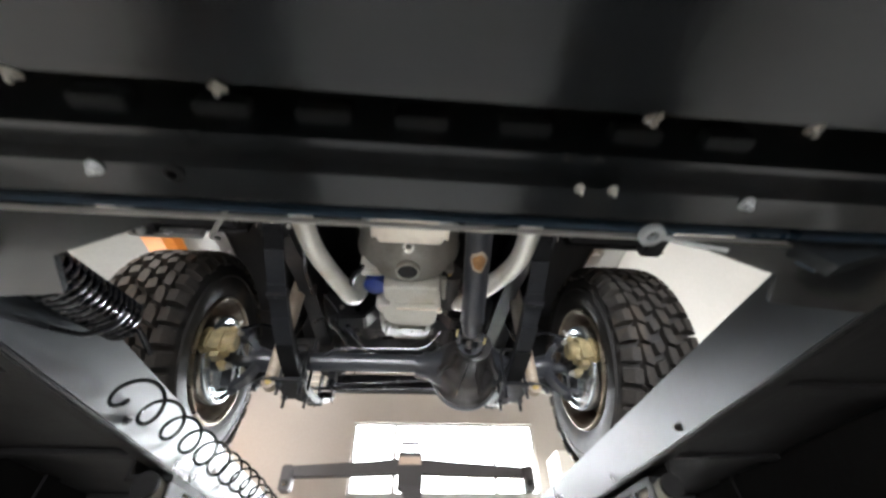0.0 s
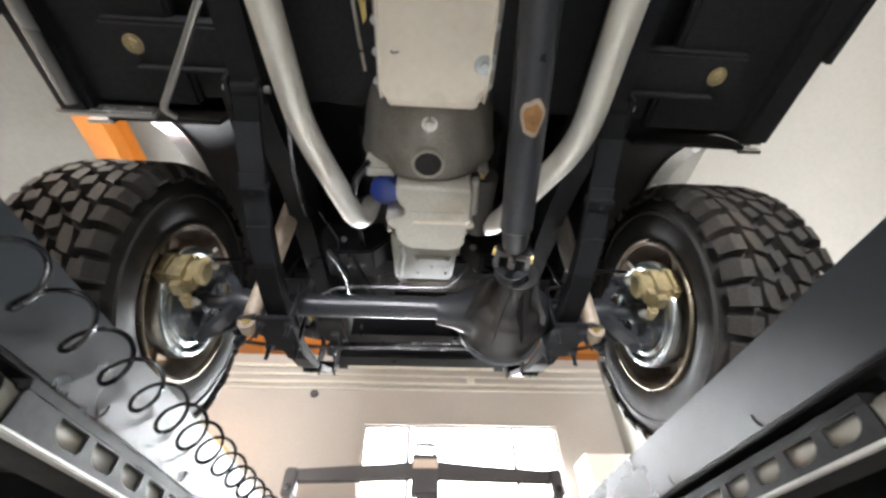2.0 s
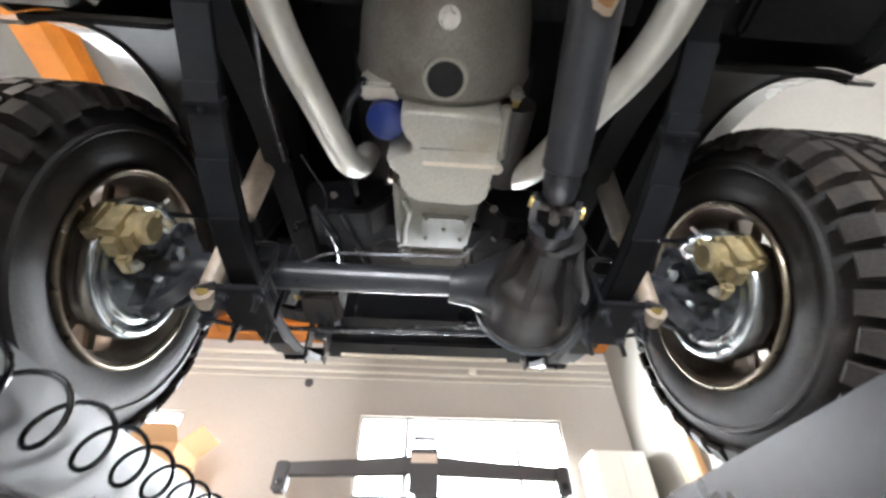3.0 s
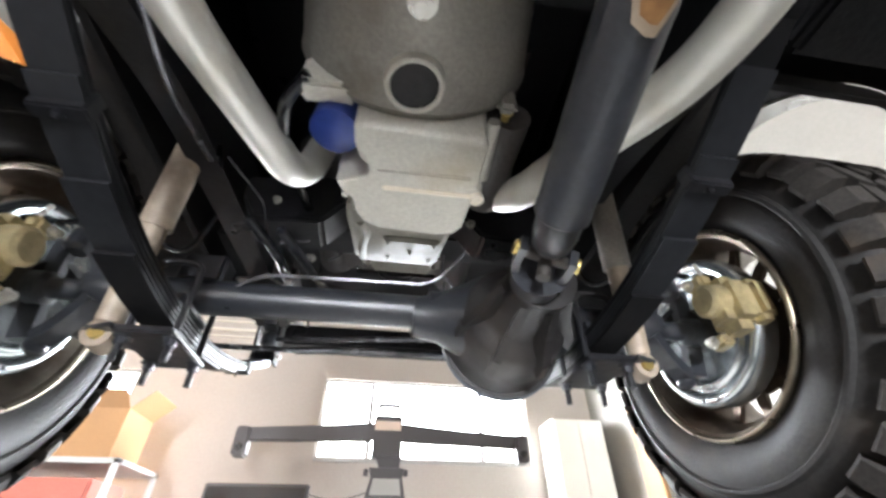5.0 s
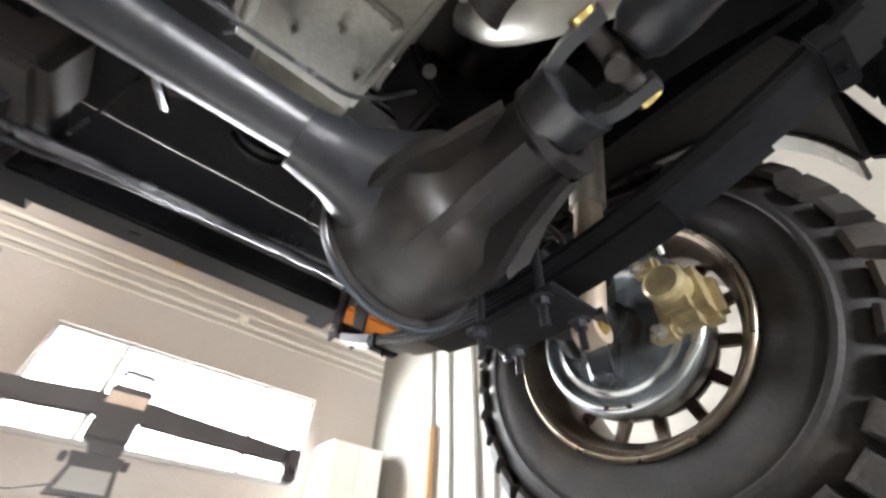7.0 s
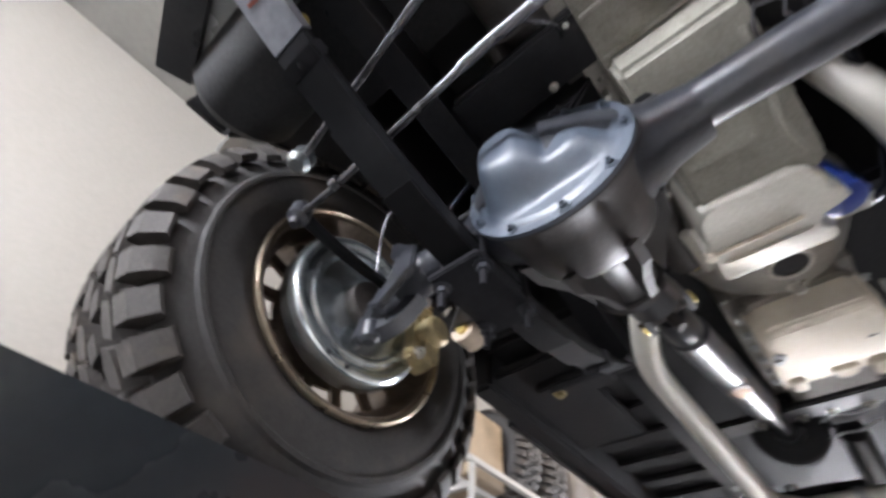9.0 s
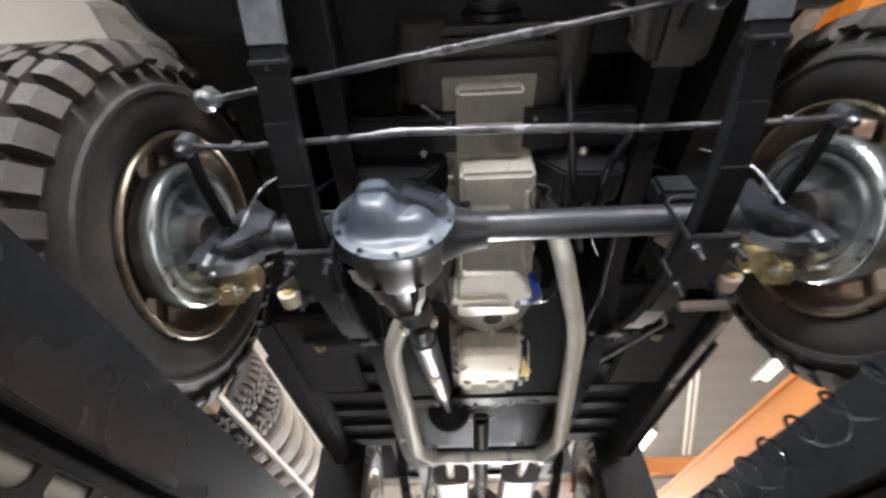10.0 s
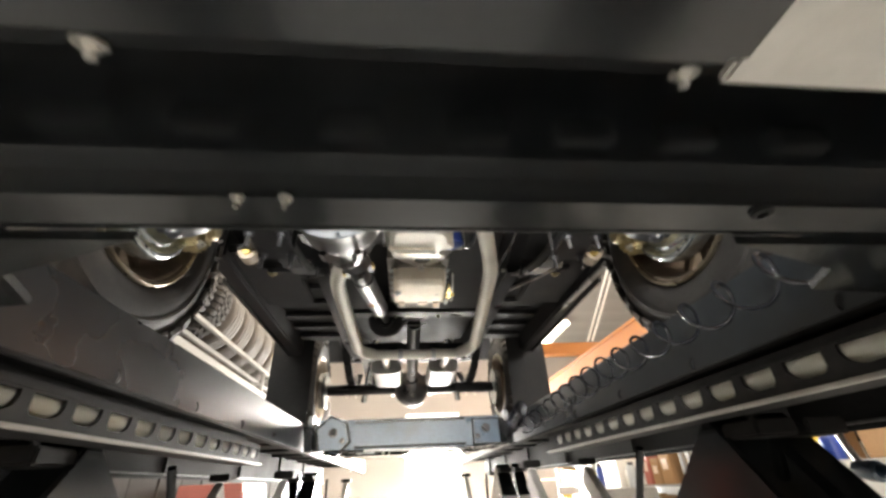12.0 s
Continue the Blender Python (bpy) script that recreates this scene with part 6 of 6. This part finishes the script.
# ---- things in the workshop ----
A = thing("wheel_aligner", (0.06, 3.85, 0), "charcoal wheel-alignment tower with a long camera beam", "wheel aligner")
part("cabinet", boxed(-0.42, 0.54, 3.7, 4.3, 0, 1.0, 0.02), "plastic", A)
part("column", boxed(0.03, 0.2, 3.86, 3.98, 1.0, 2.55, 0.01), "plastic", A)
b = plate(bmesh.new(), [(-0.04, 2.46), (0.0, 2.37), (0.2, 2.37), (0.21, 2.46)], 3.75, 3.85, "y")
part("neck", b, "plastic", A, smooth=0)
b = plate(bmesh.new(), [(-0.1, 2.365), (0.24, 2.365), (0.235, 2.28), (0.27, 2.1), (-0.12, 2.1), (-0.075, 2.28)], 3.74, 3.855, "y")
CO = part("lower_collar", b, "plastic", A, smooth=0)
part("collar_panel", plate(bmesh.new(), [(-0.05, 2.27), (0.205, 2.27), (0.225, 2.13), (-0.075, 2.13)], 3.735, 3.7395, "y"), "frame", CO, "lighter grey front panel", smooth=0)
part("collar_wing", boxed(-0.15, -0.102, 3.77, 3.84, 2.3, 2.36, 0.006), "plastic", CO)
part("collar_wing", boxed(0.242, 0.29, 3.77, 3.84, 2.3, 2.36, 0.006), "plastic", CO)
part("head", boxed(-0.09, 0.21, 3.72, 3.9, 2.46, 2.86, 0.015), "plastic", A)
part("head_label", boxed(-0.075, 0.195, 3.712, 3.718, 2.71, 2.8), "label", A, "pale reddish label plate", smooth=0)
b = bmesh.new()
for a0, a1, z0, z1 in ((-0.06, -0.035, 2.86, 2.995), (0.155, 0.18, 2.86, 2.995), (-0.035, 0.155, 2.965, 2.995)):
    box(b, a0, a1, 3.76, 3.86, z0, z1, 0.004)
part("top_bracket", b, "plastic", A)
for s, xe in ((-1, -1.435), (1, 1.565)):
    x_in = 0.06 + s * 0.15
    b = plate(bmesh.new(), [(x_in, 2.62), (x_in, 2.8), (0.06 + s * 0.5, 2.765), (xe, 2.705), (xe, 2.585), (0.06 + s * 0.5, 2.61)], 3.77, 3.87, "y")
    bmesh.ops.bevel(b, geom=list(b.edges), offset=0.012, segments=2, affect="EDGES")
    arm = part("camera_beam", b, "plastic", A)
    e0, e1 = sorted((xe, xe - s * 0.13))
    part("camera_pod", boxed(e0, e1, 3.72, 3.9, 2.44, 2.712, 0.018), "plastic", arm)
    part("lens_cover", lathe(bmesh.new(), [(0, 0.035), (0.012, 0.035), (0.012, 0.025), (0.006, 0)], ((e0 + e1) / 2, 3.72, 2.52), (0, -1, 0), 18), "screen", arm)
Mo = thing("monitor", (-1.12, 3.85, 0), "black flat monitor on a floor stand beside the aligner", "monitor")
part("casing", boxed(-1.6, -0.645, 3.82, 3.88, 1.62, 2.22, 0.012), "plastic", Mo)
part("screen", boxed(-1.57, -0.675, 3.812, 3.818, 1.65, 2.19), "screen", Mo, smooth=0)
part("stand", tubed([(-1.12, 3.86, 1.62), (-1.12, 3.86, 0.05)], 0.03), "plastic", Mo)
part("foot", lathe(bmesh.new(), [(0, 0.26), (0.03, 0.25), (0.05, 0.06), (0.05, 0)], (-1.12, 3.86, 0), (0, 0, 1), 28), "plastic", Mo)
solid("cable", tubed([(-0.65, 3.85, 2.14), (-0.5, 3.85, 2.1), (-0.3, 3.84, 2.1), (-0.1, 3.82, 2.16)], 0.006, 0.08, 8), "plastic", (-0.4, 3.85, 2.1), "thin black cable from the monitor to the aligner", "cable")


def locker(x0, x1, y0, y1, h, mat, label):
    C = thing("cabinet", ((x0 + x1) / 2, y1, 0), label, "cabinet")
    part("body", boxed(x0, x1, y0 + 0.02, y1, 0, h, 0.006), mat, C)
    m = (x0 + x1) / 2
    for a, b in ((x0 + 0.01, m - 0.004), (m + 0.004, x1 - 0.01)):
        dr = part("door", boxed(a, b, y0, y0 + 0.018, 0.06, h - 0.03, 0.004), mat, C)
        hx = b - 0.05 if a < m - 0.2 else a + 0.05
        part("handle", boxed(hx - 0.01, hx + 0.01, y0 - 0.03, y0, h * 0.5 - 0.08, h * 0.5 + 0.08, 0.004), "galv", dr)
    return C


locker(2.0, 2.62, 4.0, 4.48, 2.98, "white", "tall white sheet-metal cabinet against the end wall")
b = bmesh.new()
box(b, 2.66, 2.74, 3.2, 3.5, 0.02, 3.1, 0.01)
solid("board", b, "card", (2.7, 3.35, 0), "long brown board leaning on the side wall", "board")

# shelf with a cardboard box
S = thing("storage_shelf", (-2.75, 3.6, 0), "grey steel shelf unit with a red bin below the top", "shelf")
for x in (-3.4, -2.12):
    for y in (3.2, 3.95):
        part("post", boxed(x - 0.02, x + 0.02, y - 0.02, y + 0.02, 0, 2.3, 0.002), "galv", S)
for z in (0.3, 0.95, 1.6, 2.26):
    part("shelf_board", boxed(-3.42, -2.1, 3.18, 3.97, z, z + 0.04, 0.003), "galv", S)
solid("storage_bin", boxed(-3.2, -2.25, 3.22, 3.8, 1.64, 2.16, 0.02), "red", (-2.7, 3.5, 1.64), "faded red bin on the shelf", "storage bin")
C = thing("cardboard_box", (-2.75, 3.55, 2.3), "open brown cardboard box on the shelf", "cardboard box")
for a in ((-3.25, -2.25, 3.3, 3.306, 2.306, 2.72), (-3.25, -2.25, 3.8, 3.806, 2.306, 2.72), (-3.25, -3.244, 3.306, 3.8, 2.306, 2.72), (-2.256, -2.25, 3.306, 3.8, 2.306, 2.72), (-3.25, -2.25, 3.3, 3.806, 2.3, 2.306)):
    part("carton_panel", boxed(*a), "card", C, smooth=0)
part("flap", boxed(-3.25, -2.25, 3.11, 3.3, 2.716, 2.721, turn=Matrix.Rotation(radians(-38), 4, "X"), about=(-2.75, 3.3, 2.72)), "card", C, smooth=0)
part("flap", boxed(-2.25, -2.02, 3.3, 3.8, 2.716, 2.721, turn=Matrix.Rotation(radians(-45), 4, "Y"), about=(-2.25, 3.5, 2.72)), "card", C, smooth=0)


# tyre rack on the side wall
def stored_tyre(r, w):
    """A bald-looking spare tyre with grooves round its tread, its axis along y."""
    tread = [(-w * 0.36, r * 0.6), (-w * 0.47, r * 0.68), (-w * 0.5, r * 0.78), (-w * 0.49, r * 0.88), (-w * 0.44, r * 0.95), (-w * 0.37, r * 0.985)]
    for c in (-0.2, 0.0, 0.2):
        tread += [((c - 0.035) * w, r * 0.997), ((c - 0.025) * w, r * 0.972), ((c + 0.025) * w, r * 0.972), ((c + 0.035) * w, r * 0.997)]
    tread += [(-h, q) for h, q in reversed(tread[:6])]
    inner = [(w * 0.3, r * 0.62), (w * 0.42, r * 0.78), (w * 0.28, r * 0.9), (-w * 0.28, r * 0.9), (-w * 0.42, r * 0.78), (-w * 0.3, r * 0.62), (-w * 0.36, r * 0.6)]
    return lathe(bmesh.new(), tread + inner, (0, 0, 0), (0, 1, 0), 56)


RK = thing("tyre_rack", (2.4, -6.2, 0), "grey steel rack holding a row of spare tyres along the wall", "tyre rack")
for x, z, h in ((1.94, 2.76, 0.022), (1.94, 2.465, 0.036), (2.1, 2.67, 0.022), (2.5, 2.67, 0.022)):
    part("rail", boxed(x - 0.02, x + 0.02, -10.2, -1.85, z - h, z + h, 0.004), "frame", RK)
for y in (-10.1, -7.4, -4.8, -1.9):
    part("post", boxed(2.66, 2.71, y - 0.025, y + 0.025, 0, 3.6, 0.003), "frame", RK)
    part("arm", boxed(1.962, 2.658, y - 0.02, y + 0.02, 2.58, 2.62), "frame", RK, smooth=0)
    part("arm_tie", boxed(1.925, 1.958, y - 0.018, y + 0.018, 2.502, 2.737), "frame", RK, smooth=0)
first = None
for i in range(18):
    y = -3.42 - i * 0.385
    if first is None:
        first = solid("spare_tyre", stored_tyre(0.43, 0.35), "spare", (0, 0, 0), "dusty grey spare tyre standing on the rack", "tyre", group="tyres on the rack")
        first.location = (2.29, y, 3.083)
    else:
        copy_thing(first, pose(2.29 + random.uniform(-0.012, 0.012), y, 3.083, 0, random.uniform(0, 360), random.uniform(-3, 3)))
for y in (-3.03, -2.62):
    tk = thing("mud_tyre", (2.29, y, 3.085), "dark knobbly mud tyre at the end of the rack", "tyre", "tyres on the rack")
    turn = Matrix.Translation((-TW / 2, 0, 0))
    for nm, me in (("carcass", TYRE), ("tread", LUGS)):
        o = new(nm, me)
        o.parent, o.matrix_basis = tk, Matrix.Rotation(math.pi / 2, 4, "Z") @ Matrix.Diagonal((1.15, 0.93, 0.93, 1)) @ turn
        tagged(o, "")


Cx = thing("cardboard_box", (2.3, -2.1, 2.693), "tan cardboard box standing on the end of the tyre rack", "cardboard box")
part("carton", boxed(1.99, 2.58, -2.36, -1.93, 2.693, 3.2, 0.006), "old_card", Cx)
part("tape", boxed(1.988, 1.99, -2.17, -2.12, 2.7, 3.19), "old_card", Cx, "faded packing tape", smooth=0)
part("lid_flap", boxed(1.995, 2.575, -2.355, -2.148, 3.2, 3.204), "old_card", Cx, smooth=0)
part("lid_flap", boxed(1.995, 2.575, -2.142, -1.935, 3.2, 3.204), "old_card", Cx, smooth=0)

# orange steel on the far side
P = thing("pallet_rack", (-3.6, -6.0, 0), "orange steel pallet rack along the far side", "pallet rack")
for y in (-9.9, -7.5, -3.2):
    for x in (-5.2,):
        part("upright", boxed(x - 0.045, x + 0.045, y - 0.05, y + 0.05, 0, 4.2, 0.004), "white", P, "white upright")
part("cross_beam", boxed(-5.2, -2.6, -7.58, -7.42, 3.64, 3.9, 0.004), "orange", P)
b = boxed(-3.14, -3.06, -10.6, -1.2, 2.78, 3.12, 0.004)
for z in (2.74, 3.12):
    box(b, -3.16, -3.02, -10.6, -1.2, z, z + 0.04, 0.004)
part("long_beam", b, "orange", P)
part("long_beam", boxed(-5.24, -5.1, -10.6, -1.2, 3.05, 3.19, 0.004), "orange", P)
for dx in (-0.05, 0.05):
    part("brace", tubed([(-4.06 + dx, -7.41, 3.93), (-3.69 + dx, -4.9, 4.79)], 0.022, seg=10), "white", P, "pale diagonal brace")
part("deck_board", boxed(-5.1, -3.16, -10.3, -1.8, 1.3, 1.33), "card", P, "bare board decking", smooth=0)

# clutter low along the sides
for k in range(9):
    y0 = -8.98 + k * 0.92
    Cb = thing("wall_cabinet", (2.47, y0 + 0.45, 0), "dark grey steel cabinet standing along the side wall", "cabinet", "cabinets along the wall")
    part("body", boxed(2.3, 2.64, y0, y0 + 0.9, 0, 1.8, 0.006), "matte", Cb)
    for a, bb in ((y0 + 0.01, y0 + 0.446), (y0 + 0.454, y0 + 0.89)):
        dr = part("door", boxed(2.282, 2.298, a, bb, 0.08, 1.77, 0.004), "matte", Cb)
        hy = bb - 0.05 if bb < y0 + 0.5 else a + 0.05
        part("handle", boxed(2.262, 2.282, hy - 0.008, hy + 0.008, 0.9, 1.05, 0.003), "galv", dr)
Sg = thing("warning_sign", (2.26, -2.2, 1.2), "yellow triangular warning sign fixed to a dark cabinet", "sign")
part("sign_plate", plate(bmesh.new(), [(-2.42, 1.62), (-1.98, 1.62), (-2.2, 1.24)], 2.255, 2.261, "x"), "yellow", Sg, smooth=0)
part("sign_bracket", boxed(2.261, 2.2815, -2.24, -2.16, 1.45, 1.55), "galv", Sg, smooth=0)
for x, y, mat, h in ((1.9, -4.1, "red", 1.42), (-2.5, -1.5, "pale_plate", 1.35), (-2.5, -4.4, "pale_plate", 1.2), (2.35, 0.9, "matte", 1.9), (-2.6, -2.7, "pale_plate", 1.1)):
    B = thing("tool_chest", (x, y, 0), {"red": "faded red", "matte": "dark grey", "pale_plate": "pale grey"}[mat] + " steel tool chest on castors with drawers", "tool chest", "tool chests")
    part("body", boxed(x - 0.3, x + 0.3, y - 0.4, y + 0.4, 0.1, h, 0.01), mat, B)
    sx = -1 if x > 0 else 1
    n = 7
    for k in range(n):
        z0 = 0.15 + k * (h - 0.2) / n
        z1 = z0 + (h - 0.2) / n - 0.02
        dr = part("drawer", boxed(*sorted((x + sx * 0.3, x + sx * 0.312)), y - 0.38, y + 0.38, z0, z1, 0.004), mat, B)
        part("pull", boxed(*sorted((x + sx * 0.312, x + sx * 0.33)), y - 0.3, y + 0.3, z1 - 0.03, z1 - 0.018), "galv", dr, smooth=0)
    for dx in (-0.22, 0.22):
        for dy in (-0.32, 0.32):
            part("castor", cyl(bmesh.new(), (x + dx - 0.02, y + dy, 0.05), (x + dx + 0.02, y + dy, 0.05), 0.05), "rubber", B)
# open racks of parts behind the chests
rnd = random.Random(21)
for y0 in (-7.6, -5.5, -3.4, -1.3):
    K = thing("parts_rack", (-3.0, y0 + 1.0, 0), "grey steel rack crowded with parts and cartons", "rack", "racks of parts")
    for x in (-3.22, -2.88):
        for y in (y0 + 0.02, y0 + 1.98):
            part("post", boxed(x - 0.018, x + 0.018, y - 0.018, y + 0.018, 0, 2.25, 0.002), "frame", K)
    for z in (0.2, 0.75, 1.2, 1.62, 2.1):
        part("shelf_board", boxed(-3.24, -2.86, y0 + 0.04, y0 + 1.96, z, z + 0.022), "frame", K, smooth=0)
    part("back_sheet", boxed(-3.26, -3.245, y0, y0 + 2.0, 0.1, 2.25), "white", K, "pale back sheet", smooth=0)
    for z in (0.772, 1.222, 1.642):
        y = y0 + 0.06
        while y < y0 + 1.75:
            w, hh, dp = rnd.uniform(0.1, 0.24), rnd.uniform(0.14, 0.36), rnd.uniform(0.16, 0.3)
            mt, lab = rnd.choice((("card", "brown cardboard parts carton on a rack"), ("white", "white parts carton on a rack"), ("pale_plate", "pale grey parts bin on a rack"), ("yellow", "yellow parts bin on a rack"), ("red", "red parts bin on a rack"), ("card", "brown cardboard parts carton on a rack"), ("matte", "dull grey parts bin on a rack")))
            hh = min(hh, 0.4)
            Bn = thing("parts_bin", (-3.05, y + w / 2, z), lab, "bin", "bins on the racks")
            part("carton", boxed(-2.87 - dp, -2.87, y, y + w, z, z + hh, 0.006), mt, Bn)
            part("paper_label", boxed(-2.87, -2.868, y + w * 0.25, y + w * 0.75, z + hh * 0.4, z + hh * 0.7), "label", Bn, smooth=0)
            y += w + rnd.uniform(0.01, 0.05)

# odds and ends standing on the chests
rnd = random.Random(9)
for x, y, h in ((-2.5, -1.5, 1.35), (-2.6, -2.7, 1.1), (-2.5, -4.4, 1.2)):
    for k in range(4):
        px, py = x + rnd.uniform(-0.18, 0.18), y - 0.3 + k * 0.2
        r, hh = rnd.uniform(0.035, 0.06), rnd.uniform(0.14, 0.28)
        Bt = thing("spray_can", (px, py, h), "coloured spray can standing on a tool chest", "spray can", "spray cans")
        mt = rnd.choice(("white", "red", "yellow", "blue", "galv"))
        part("can", lathe(bmesh.new(), [(0, 0), (0, r), (hh * 0.8, r), (hh * 0.88, r * 0.7), (hh * 0.88, 0)], (px, py, h), (0, 0, 1), 18), mt, Bt)
        part("cap", lathe(bmesh.new(), [(hh * 0.88, 0), (hh * 0.88, r * 0.66), (hh, r * 0.6), (hh, 0)], (px, py, h), (0, 0, 1), 18), "plastic", Bt)

# boxes and a bucket stacked beside the cans
for x, y, z, w, d, h, mt, lab in ((-2.62, -1.0, 1.35, 0.16, 0.2, 0.24, "card", "brown cardboard parcel on a tool chest"), (-2.6, -1.02, 1.59, 0.14, 0.16, 0.18, "white", "white parts carton on a cardboard parcel"), (-2.72, -1.75, 1.35, 0.14, 0.18, 0.3, "card", "brown cardboard parcel on a tool chest"), (-2.75, -2.5, 1.1, 0.16, 0.24, 0.28, "card", "brown cardboard parcel on a tool chest"), (-2.72, -4.6, 1.2, 0.15, 0.2, 0.3, "white", "white parts carton on a tool chest")):
    Bx = thing("parts_box", (x, y, z), lab, "box", "boxes on the chests")
    part("carton", boxed(x - w, x + w, y - d, y + d, z, z + h - 0.004, 0.004), mt, Bx)
    part("lid_flap", boxed(x - w + 0.004, x - 0.003, y - d + 0.004, y + d - 0.004, z + h - 0.004, z + h), mt, Bx, smooth=0)
    part("lid_flap", boxed(x + 0.003, x + w - 0.004, y - d + 0.004, y + d - 0.004, z + h - 0.004, z + h), mt, Bx, smooth=0)
    part("tape", boxed(x - w - 0.001, x - w, y - 0.03, y + 0.03, z + h * 0.5, z + h - 0.006), "label", Bx, smooth=0)
# air coupling hung under the driver-side runway
Cp = thing("air_coupling", (-1.0, 0.1, 1.3), "pale blue air coupling on a looped grey hose under the runway", "air coupling")
part("hose", tubed([(-1.02, 0.05, 1.412), (-1.02, 0.06, 1.36), (-1.0, 0.1, 1.31), (-0.98, 0.2, 1.3), (-0.97, 0.26, 1.36), (-0.98, 0.27, 1.412)], 0.008, 0.05, 8), "galv", Cp)
part("coupling", lathe(bmesh.new(), [(0, 0), (0, 0.018), (0.03, 0.022), (0.05, 0.022), (0.055, 0.014), (0.09, 0.012), (0.09, 0)], (-1.0, 0.08, 1.315), (0.1, 1, -0.1), 16), "jack_blue", Cp, "pale blue coupling")
